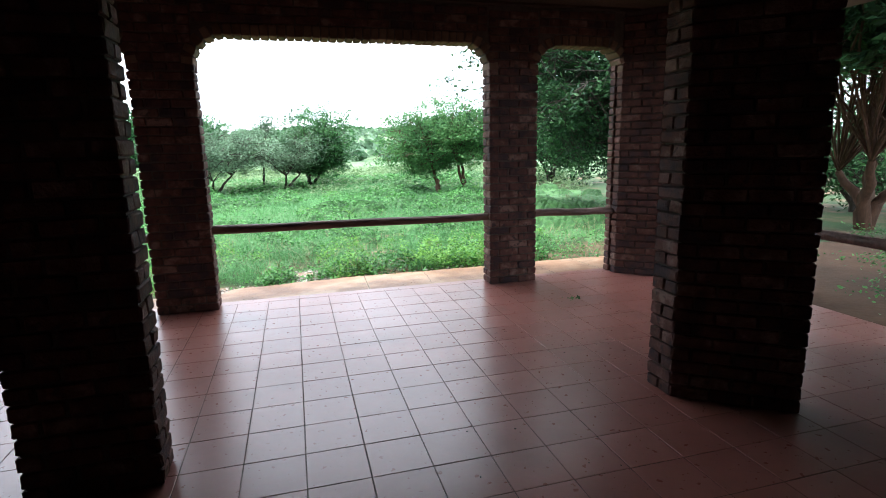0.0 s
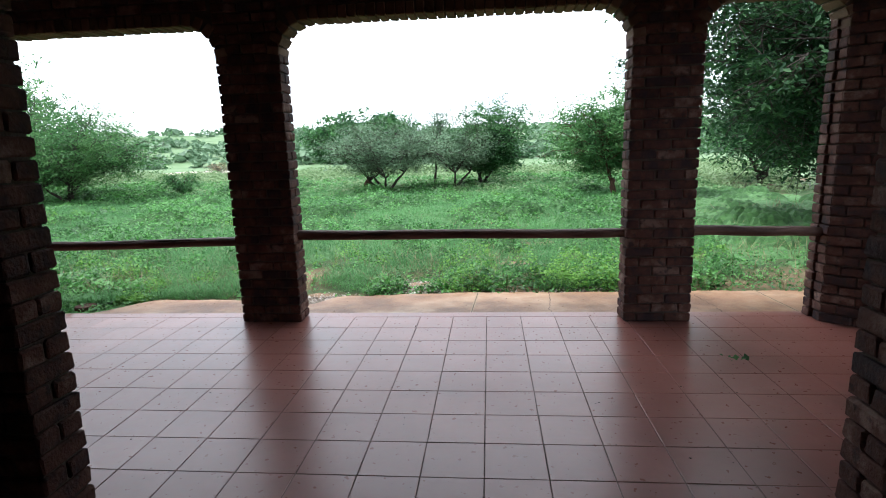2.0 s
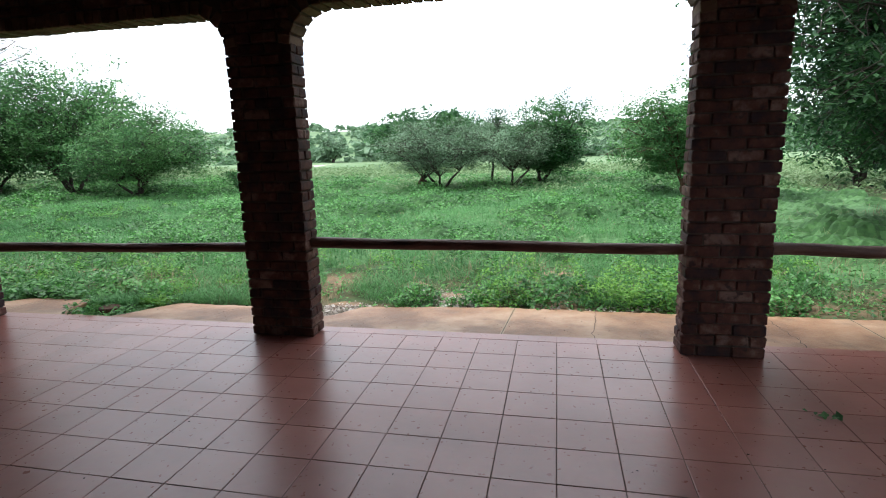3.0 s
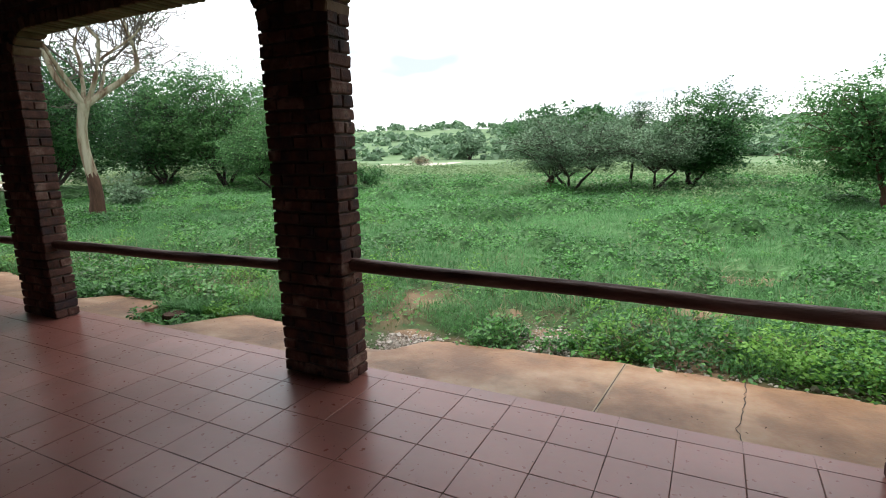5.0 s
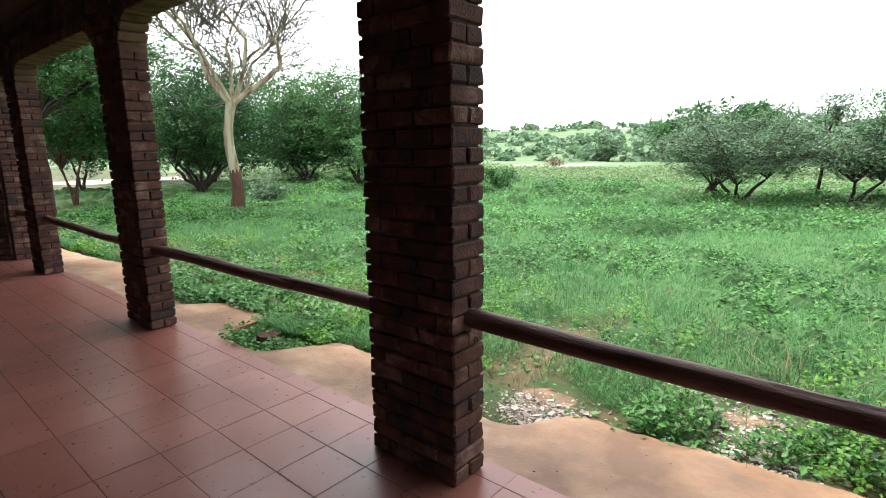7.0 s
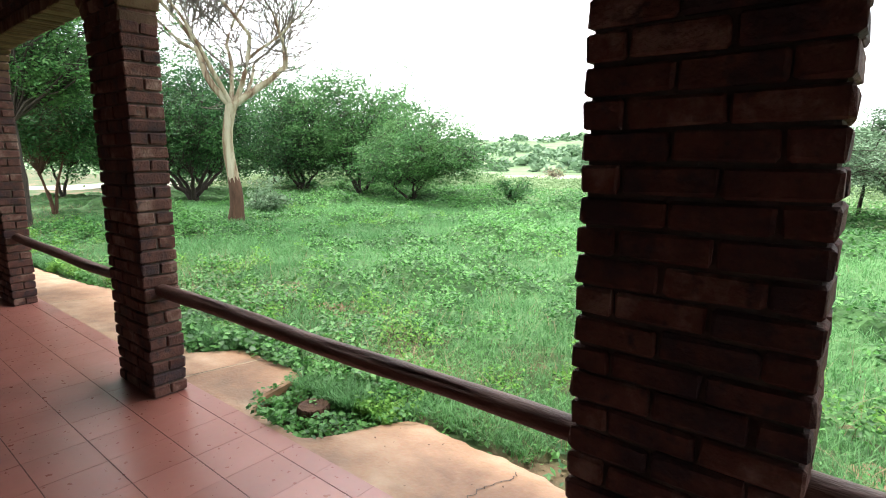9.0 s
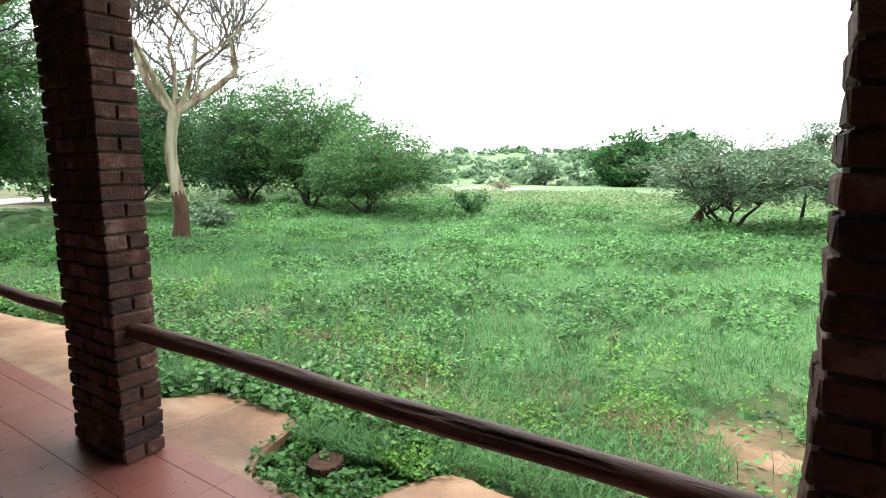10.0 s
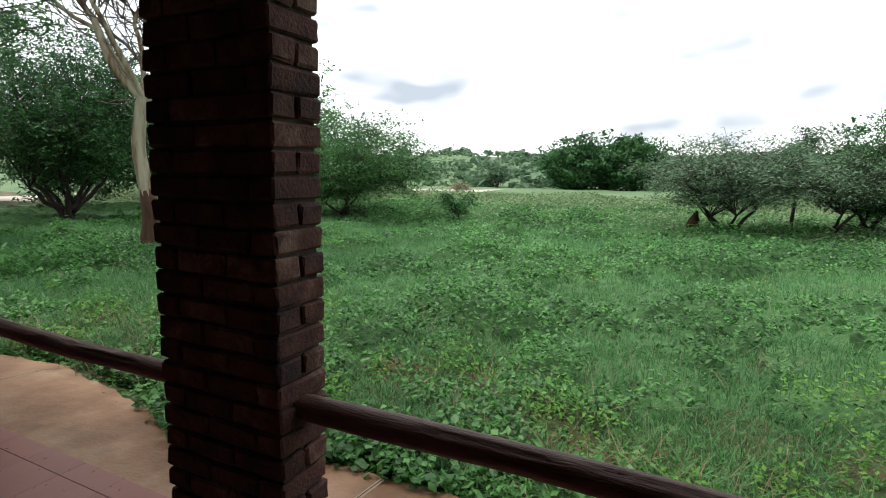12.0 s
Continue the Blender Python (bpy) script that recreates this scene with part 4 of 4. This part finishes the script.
# the plants' canopy: domes of clumps over the meadow, each cell knowing its height and kind
CELL, COVER_X, COVER_Y = 0.08, (-27.0, 9.0), (6.5, 27.0)
cover_n = (int((COVER_X[1] - COVER_X[0]) / CELL), int((COVER_Y[1] - COVER_Y[0]) / CELL))
cover_x = COVER_X[0] + CELL * np.arange(cover_n[0])
cover_y = COVER_Y[0] + CELL * np.arange(cover_n[1])
cover_h = np.zeros(cover_n)
cover_kind = np.zeros(cover_n, dtype=np.int32)
FEATHER, WEED, LIME = 0, 1, 2


def thicken(y):
    """Loose single plants by the apron grow together into a closed cover further out."""
    return np.clip((y - 7.2) / 2.8, 0, 1)


def clumps(n, seed, radius, height, kind, want):
    """Domes of one kind where the meadow suits it."""
    r = np.random.default_rng(seed)
    x, y = r.uniform(*COVER_X, n), COVER_Y[0] + (COVER_Y[1] - COVER_Y[0]) * r.random(n)
    keep = want(x, y, r) & (r.random(n) < lushness(x, y)) & ((y > apron_edge(x) + 0.1) | (x < -10.6) | (x > 5.2))
    for bx, by, br in BARE:
        keep &= (x - bx) ** 2 + (y - by) ** 2 > (br * 1.1) ** 2
    for px, py in zip(x[keep], y[keep]):
        rad = radius * r.uniform(0.55, 1.5) * (1 + 0.02 * (py - 7))
        h = height * r.uniform(0.5, 1.35) * min(1.0, 0.5 + (py - 6.6) * 0.35)
        ax, ay, turn = r.uniform(0.75, 1.3), r.uniform(0.75, 1.3), r.uniform(0, 3.14)
        i0, i1 = max(0, int((px - 1.4 * rad - COVER_X[0]) / CELL)), int((px + 1.4 * rad - COVER_X[0]) / CELL) + 2
        j0, j1 = max(0, int((py - 1.4 * rad - COVER_Y[0]) / CELL)), int((py + 1.4 * rad - COVER_Y[0]) / CELL) + 2
        u, v = np.meshgrid(cover_x[i0:i1] - px, cover_y[j0:j1] - py, indexing="ij")
        d2 = ((u * math.cos(turn) + v * math.sin(turn)) / ax) ** 2 + ((v * math.cos(turn) - u * math.sin(turn)) / ay) ** 2
        dome = h * np.sqrt(np.clip(1 - d2 / rad ** 2, 0, 1))
        higher = dome > cover_h[i0:i1, j0:j1]
        cover_h[i0:i1, j0:j1][higher] = dome[higher]
        cover_kind[i0:i1, j0:j1][higher] = kind


clumps(9000, 101, 0.32, 0.17, FEATHER, lambda x, y, r: meadow(x, y) < 0.45)
clumps(6000, 102, 0.26, 0.27, WEED, lambda x, y, r: meadow(x, y) + r.normal(size=len(x)) * 0.25 > 0.0)
clumps(1100, 103, 0.46, 0.52, WEED, lambda x, y, r: (meadow(x, y) > 0.55) & (y > 8.2))
clumps(2600, 104, 0.2, 0.27, LIME, lambda x, y, r: (wave(x, y, 2.6, 43) > 0.6) & (y < 18))
clumps(1800, 105, 0.2, 0.34, LIME, lambda x, y, r: y < 8.6)
clumps(500, 106, 0.3, 0.4, WEED, lambda x, y, r: (y < 8.4) & (x < -2.2))
CX, CY = np.meshgrid(cover_x, cover_y, indexing="ij")
rough = np.random.default_rng(108)
cover_h *= 0.72 + 0.36 * rough.random(cover_n)
off_apron = (CY > apron_edge(CX) + 0.05) | (CX < -10.6) | (CX > 5.2)
cover_h[~off_apron] = 0
# sheet standing in for inner foliage, its dark greens painting the gaps' shade
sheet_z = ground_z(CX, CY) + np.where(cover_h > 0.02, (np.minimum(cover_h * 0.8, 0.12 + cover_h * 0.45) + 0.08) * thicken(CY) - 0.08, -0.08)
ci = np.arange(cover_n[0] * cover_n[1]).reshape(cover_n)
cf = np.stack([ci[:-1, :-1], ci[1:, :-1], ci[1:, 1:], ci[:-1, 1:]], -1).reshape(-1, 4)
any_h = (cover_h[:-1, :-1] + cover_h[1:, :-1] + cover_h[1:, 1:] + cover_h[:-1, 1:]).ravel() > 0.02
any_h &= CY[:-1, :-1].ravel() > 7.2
sheet = mesh_from("understory_shade", np.stack([CX, CY, sheet_z], -1).reshape(-1, 3), cf[any_h], M["understory_shade"])
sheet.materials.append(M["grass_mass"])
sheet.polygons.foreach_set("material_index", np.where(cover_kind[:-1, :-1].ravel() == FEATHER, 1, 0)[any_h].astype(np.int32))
tagged(new("understory_shade", sheet), "dark sheet standing in for inner foliage and the shade between meadow plants", "weeds", kind="stuff")


def on_cover(n, seed, kind, power=2.0):
    """Places on the canopy of one kind, thinning out with distance; with height and a growth of the leaf by distance."""
    r = np.random.default_rng(seed)
    y = COVER_Y[0] + (COVER_Y[1] - COVER_Y[0] - 0.2) * r.random(n) ** power
    lo, hi = -15 - (y - 7) * 0.55, 4.0 + (y - 7) * 0.22
    x = lo + (hi - lo) * r.random(n)
    i, j = ((x - COVER_X[0]) / CELL).astype(int), ((y - COVER_Y[0]) / CELL).astype(int)
    keep = (cover_kind[i, j] == kind) & (cover_h[i, j] > 0.03)
    x, y, h = x[keep], y[keep], cover_h[i, j][keep]
    far = np.hypot(x + 1.5, y - 4.5)
    return x, y, h, 1 + np.clip(far - 3.5, 0, 30) * 0.06, r


def canopy_leaves(name, n, kind, size, mat, seed, label, up, aspect, power=2.0, lift=1.06):
    x, y, h, grow, r = on_cover(n, seed, kind, power)
    z = ground_z(x, y) + h * (1 - (1 - (0.2 + 0.46 * thicken(y))) * r.random(len(x))) * lift + 0.01 + np.where(r.random(len(x)) < 0.12, 0.08 * r.random(len(x)), 0)
    lv, lf = leaves(np.stack([x, y, z], -1), size * grow, r, up, aspect)
    return tagged(new(name, mesh_from(name, lv, lf, mat)), label, "weeds", kind="stuff")


def canopy_blades(name, n, kind, height, lean, width, mat, seed, label, power=2.0):
    x, y, h, grow, r = on_cover(n, seed, kind, power)
    k = len(x)
    a = r.uniform(0, 2 * np.pi, k)
    out, side = np.stack([np.cos(a), np.sin(a), 0 * a], -1), np.stack([-np.sin(a), np.cos(a), 0 * a], -1)
    base = np.stack([x, y, ground_z(x, y) + h * (0.3 + 0.4 * thicken(y))], -1)
    tall = (height * r.uniform(0.5, 1.4, k) * np.sqrt(grow))[:, None]
    ln, wd = (lean * r.uniform(0.2, 1.5, k))[:, None] * tall, (width * grow)[:, None]
    rise = np.array([[0, 0, 1.0]])
    mid, tip = base + rise * tall * 0.6 + out * ln * 0.35, base + rise * tall + out * ln
    v = np.stack([base - side * wd * 0.3, mid + side * wd * 0.6, tip, mid - side * wd * 0.6], 1).reshape(-1, 3)
    return tagged(new(name, mesh_from(name, v, np.arange(4 * k).reshape(k, 4), mat)), label, "grass", kind="stuff")


canopy_leaves("weeds", 400000, WEED, 0.044, M["weed"], 57, "broad-leaved green weeds standing in clumps", 0.7, 0.6)
canopy_leaves("herbs", 340000, LIME, 0.036, M["lime"], 52, "bright green herbs in clumps near the apron", 0.6, 0.5, 2.4, 1.15)
canopy_blades("feathery_grass", 330000, FEATHER, 0.12, 0.9, 0.0045, M["feather"], 53, "fine feathery green grass in the meadow")
canopy_leaves("grass_tufts", 120000, FEATHER, 0.034, M["feather"], 54, "soft grey-green grass tufts over the meadow", 0.5, 0.35)
weeds("ground_cover", 15000, 5, 0.08, 0.11, 0.05, M["weed"], 51, "low green ground cover under the weeds", far=14.0)
blades("dry_stalks", 4200, 5, 0.24, 1.1, 0.004, M["straw"], 55, "pale dry stalks among the grass", near=6.85, far=14.0)
mounds("bank_growth", 3400, 52, 0.55, 0.36, 0.075, M["pale_growth"], 56, "pale green shrubby growth on the river bank", near=18.5, far=38.0, power=1.0)


def creeper(name, cx, cy, rx, ry, n, mat, seed, h, size, label, inside=True):
    """Low leafy patches that spill over the apron's edge."""
    r = np.random.default_rng(seed)
    a, d = r.uniform(0, 2 * np.pi, n), np.sqrt(r.random(n))
    x, y = cx + rx * d * np.cos(a) + r.normal(size=n) * 0.03, cy + ry * d * np.sin(a) + r.normal(size=n) * 0.03
    keep = y > np.where(x > -10.5, apron_edge(x) - 0.1 * r.random(n), 0)
    x, y = x[keep], y[keep]
    z = np.maximum(ground_z(x, y), apron_z(y) * (y < apron_edge(x)) - 1.0 * (y >= apron_edge(x))) + 0.01 + h * r.random(len(x)) ** 1.3 * (0.6 + 0.5 * wave(x, y, 0.5, seed))
    lv, lf = leaves(np.stack([x, y, z], -1), size, r, 0.9, 0.75)
    return tagged(new(name, mesh_from(name, lv, lf, mat)), label, "creeper", kind="stuff")


creeper("creeper", -3.37, 6.5, 0.6, 0.5, 5200, M["weed"], 61, 0.12, 0.036, "dark creeper leaves filling a gap in the apron")
creeper("creeper", -5.5, 6.75, 0.9, 0.6, 3400, M["weed"], 62, 0.24, 0.055, "broad creeper leaves along the apron's edge")
creeper("creeper", -4.2, 6.95, 0.9, 0.35, 2400, M["weed"], 63, 0.24, 0.055, "broad creeper leaves behind a brick pier")
creeper("creeper", 2.2, 7.4, 0.7, 0.4, 3200, M["lime"], 64, 0.46, 0.036, "bushy bright green weeds by the apron's edge")
creeper("creeper", 0.75, 7.3, 0.35, 0.28, 1100, M["lime"], 65, 0.34, 0.034, "bushy bright green weeds by the apron's edge")


r_yard = np.random.default_rng(66)
yx, yy = r_yard.uniform(5.2, 16, 900), r_yard.uniform(0, 7.2, 900)
ok = wave(yx, yy, 2.5, 67) > 0.15
yx, yy = yx[ok], yy[ok]
yw = np.repeat(np.arange(len(yx)), 16)
yc = np.stack([yx[yw] + r_yard.normal(size=len(yw)) * 0.1, yy[yw] + r_yard.normal(size=len(yw)) * 0.1, ground_z(yx, yy)[yw] + 0.02 + 0.2 * r_yard.random(len(yw))], -1)
lv, lf = leaves(yc, 0.05, r_yard, 0.7, 0.6)
tagged(new("yard_weeds", mesh_from("yard_weeds", lv, lf, M["weed"])), "sparse green weeds on bare reddish soil", "weeds", kind="stuff")


# bare patches where the soil shows
def bare_patch(x, y, r, seed):
    rnd = random.Random(seed)
    n = 18
    rim = [(x + r * math.cos(2 * math.pi * i / n) * rnd.uniform(0.75, 1.2), y + 0.75 * r * math.sin(2 * math.pi * i / n) * rnd.uniform(0.75, 1.2)) for i in range(n)]
    q = [(a, b, float(ground_z(np.array(a), np.array(b))) - 0.03) for a, b in rim] + [((a + x) / 2, (b + y) / 2, float(ground_z(np.array((a + x) / 2), np.array((b + y) / 2))) + 0.004) for a, b in rim]
    q.append((x, y, float(ground_z(np.array(x), np.array(y))) + 0.008))
    f = [(i, (i + 1) % n, n + (i + 1) % n, n + i) for i in range(n)] + [(n + i, n + (i + 1) % n, 2 * n, 2 * n) for i in range(n)]
    bm = bmesh.new()
    v = [bm.verts.new(p) for p in q]
    for a in f:
        bm.faces.new([v[k] for k in dict.fromkeys(a)])
    tagged(new("soil_patch", mesh_bm("soil_patch", bm, M["bare_soil"], True)), "bare orange soil showing among the weeds", "ground", kind="structure")


for k, (bx, by, br) in enumerate(BARE[:8]):
    bare_patch(bx, by, br * 0.95, 90 + k)


# rubble by the apron
def rubble(spots, n, seed):
    """Angular chips: jittered blocks turned every way."""
    r = np.random.default_rng(seed)
    spots = np.array(spots)
    at = spots[r.integers(0, len(spots), n)]
    x, y = r.normal(at[:, 0], at[:, 2]), r.normal(at[:, 1], at[:, 2] * 0.6)
    y = np.maximum(y, apron_edge(x) + 0.03)
    size = r.uniform(0.004, 0.012, n) * np.where(r.random(n) < 0.05, 2.4, 1)
    corner = np.array([(-1, -1, -1), (1, -1, -1), (1, 1, -1), (-1, 1, -1), (-1, -1, 1), (1, -1, 1), (1, 1, 1), (-1, 1, 1)], float)
    c = corner[None] * np.array([1, 0.75, 0.5]) * (1 + r.uniform(-0.35, 0.3, (n, 8, 3)))
    turn, tip = r.uniform(0, 2 * np.pi, n)[:, None], r.normal(0, 0.5, n)[:, None]
    c = np.stack([c[..., 0] * np.cos(tip) - c[..., 2] * np.sin(tip), c[..., 1], c[..., 0] * np.sin(tip) + c[..., 2] * np.cos(tip)], -1)
    c = np.stack([c[..., 0] * np.cos(turn) - c[..., 1] * np.sin(turn), c[..., 0] * np.sin(turn) + c[..., 1] * np.cos(turn), c[..., 2]], -1)
    v = c * size[:, None, None] + np.stack([x, y, ground_z(x, y) + size * 0.25], -1)[:, None]
    q = np.array([(3, 2, 1, 0), (4, 5, 6, 7), (0, 1, 5, 4), (1, 2, 6, 5), (2, 3, 7, 6), (3, 0, 4, 7)])
    f = (q[None] + 8 * np.arange(n)[:, None, None]).reshape(-1, 4)
    return tagged(new("rubble", mesh_from("rubble", v.reshape(-1, 3), f, M["stone"])), "pale broken stones beside the concrete apron", "rubble", kind="stuff")


rubble([(-0.93, 6.68, 0.12), (-0.93, 6.75, 0.15), (-0.85, 6.9, 0.16), (0.3, 7.05, 0.1), (0.28, 7.25, 0.14), (0.25, 7.45, 0.2), (1.3, 7.03, 0.35), (2.2, 7.03, 0.4)], 2400, 71)


# ---- termite mound by the thorn tree ----
def termite_mound(x, y):
    r = random.Random(8)
    bm = bmesh.new()
    prev = None
    for k in range(9):
        h, rad = 0.72 * k / 8, 0.2 * (1 - (k / 8) ** 2.2) + 0.02
        ring = [bm.verts.new((rad * r.uniform(0.75, 1.2) * math.cos(2 * math.pi * i / 12) + 0.04 * math.sin(k), rad * r.uniform(0.75, 1.2) * math.sin(2 * math.pi * i / 12), h + r.uniform(-0.02, 0.02))) for i in range(12)]
        for i in range(12):
            if prev:
                bm.faces.new((prev[i], prev[(i + 1) % 12], ring[(i + 1) % 12], ring[i]))
        prev = ring
    bm.faces.new(prev)
    ob = tagged(new("termite_mound", mesh_bm("termite_mound", bm, M["bark_red"], True)), "small reddish brown earth mound among the weeds", "termite mound")
    ob.matrix_basis = pose(x, y, float(ground_z(np.array(x), np.array(y))) - 0.04)


termite_mound(-3.35, 20.3)


# ---- tree stump in the gap of the apron ----
def stump(x, y, z):
    bm = bmesh.new()
    n, rings = 48, ((0.112, -0.2), (0.108, 0.0), (0.106, 0.05), (0.1, 0.068))
    rnd = random.Random(4)
    wob = [(1.0 if i % 3 else 0.93) * rnd.uniform(0.98, 1.03) for i in range(n)]
    prev = None
    for r, h in rings:
        ring = [bm.verts.new((r * wob[i] * math.cos(2 * math.pi * i / n), r * wob[i] * math.sin(2 * math.pi * i / n), h + rnd.uniform(-0.003, 0.003))) for i in range(n)]
        if prev:
            for i in range(n):
                bm.faces.new((prev[i], prev[(i + 1) % n], ring[(i + 1) % n], ring[i]))
        prev = ring
    bm.faces.new(prev)
    ob = tagged(new("tree_stump", mesh_bm("tree_stump", bm, M["bark_red"])), "low sawn brown tree stump among creepers", "tree stump")
    ob.matrix_basis = pose(x, y, z)


stump(-3.4, 6.36, -0.1)
litter_rng = np.random.default_rng(12)
# dry litter blown on the apron
lc = np.stack([litter_rng.uniform(-3.2, 3.5, 90), litter_rng.uniform(6.05, 6.6, 90), np.zeros(90)], -1)
lc = lc[lc[:, 1] < apron_edge(lc[:, 0]) - 0.05]
lc[:, 2] = apron_z(lc[:, 1]) + 0.008
lv, lf = leaves(lc, 0.016, litter_rng, 2.0, 0.5)
tagged(new("leaf_litter", mesh_from("leaf_litter", lv, lf, M["bark_red"])), "dry brown leaf litter on the concrete apron", "litter", kind="stuff")


# ---- fallen leaf and specks on the tiles ----
def fallen_leaf(x, y):
    rng = np.random.default_rng(3)
    c = np.stack([np.linspace(-0.07, 0.07, 9), rng.normal(0, 0.025, 9), rng.uniform(0.005, 0.02, 9)], -1)
    lv, lf = leaves(c, 0.06, rng, 1.5, 0.5)
    ob = tagged(new("fallen_leaf", mesh_from("fallen_leaf", lv, lf, M["leaf_dark"])), "wilted dark green leaf sprig on the tiles", "leaf")
    ob.matrix_basis = pose(x, y, 0)


fallen_leaf(2.83, 4.87)
rnd = random.Random(14)
bm = bmesh.new()
for k in range(60):
    s = rnd.uniform(0.002, 0.005)
    bmesh.ops.create_icosphere(bm, subdivisions=1, radius=s, matrix=pose(rnd.uniform(-1.5, 3.2), rnd.uniform(1.5, 5.6), s * 0.4, 0, 0, rnd.uniform(0, 180)) @ Matrix.Diagonal((1.6, 1, 0.5, 1)))
tagged(new("floor_specks", mesh_bm("floor_specks", bm, M["bark"])), "dark crumbs of dirt scattered over the floor tiles", "dirt", kind="stuff")


# ---- pieces: bricks of the piers, tiles of the floor ----
for a, b in PIERS_FRONT:
    pier("pier", a, b, FRONT_IN, FRONT_OUT, WALL_TOP, "worn brown brick pier of the front arcade")
pier("pier", -1.17, -0.575, BACK_IN, BACK_OUT, ARCH_TOP, "worn brown brick pier of the inner row")
corner_pier("pier", CORNER_R, WALL_TOP, "splayed brick corner pier of the front arcade")
corner_pier("pier", CORNER_L, WALL_TOP, "splayed brick corner pier at the verandah's end")
corner_pier("pier", CORNER_BACK, WALL_TOP, "splayed brick corner pier between hall and verandah")

PX, PY, TILE_X, TILE_Y = 0.312, 0.308, 0.3068, 0.3028
TILE_MESHES = [block_mesh("tile", TILE_X, TILE_Y, 0.012, 0.0015, M["tile"], 0.0006, 80 + i) for i in range(4)]
rest = bmesh.new()
tr = random.Random(9)
for i in range(-37, 13):
    for j in range(-26, 6):
        x0, y0 = 1.03 + PX * i + 0.003, 4.3 + PY * j + 0.003
        x1, y1 = x0 + TILE_X, y0 + TILE_Y
        cx0, cy0 = (x0 + x1) / 2, (y0 + y1) / 2
        if -2.1 < cx0 < 3.3 and 1.2 < cy0 < 5.8:
            child("tile", tr.choice(TILE_MESHES), floor_slab, m=pose(cx0, cy0, -0.006 + tr.uniform(-0.0006, 0.0006), tr.uniform(-0.08, 0.08), tr.uniform(-0.08, 0.08), tr.choice((0, 180))))
        else:
            y1 = min(y1, 5.968)
            x1 = min(x1, 4.918)
            if x1 - x0 > 0.02 and y1 - y0 > 0.02 and x0 > -10.1 and y0 > -3.6:
                e = tr.uniform(-0.0005, 0.0005)
                x0, x1 = x0 - 0.0018, x1 + 0.0018
                box(rest, x0, x1, y0, y1, -0.012, e)
tagged(child("tile_run", mesh_bm("tile_run", rest, M["tile_joined"]), floor_slab), kind="stuff")
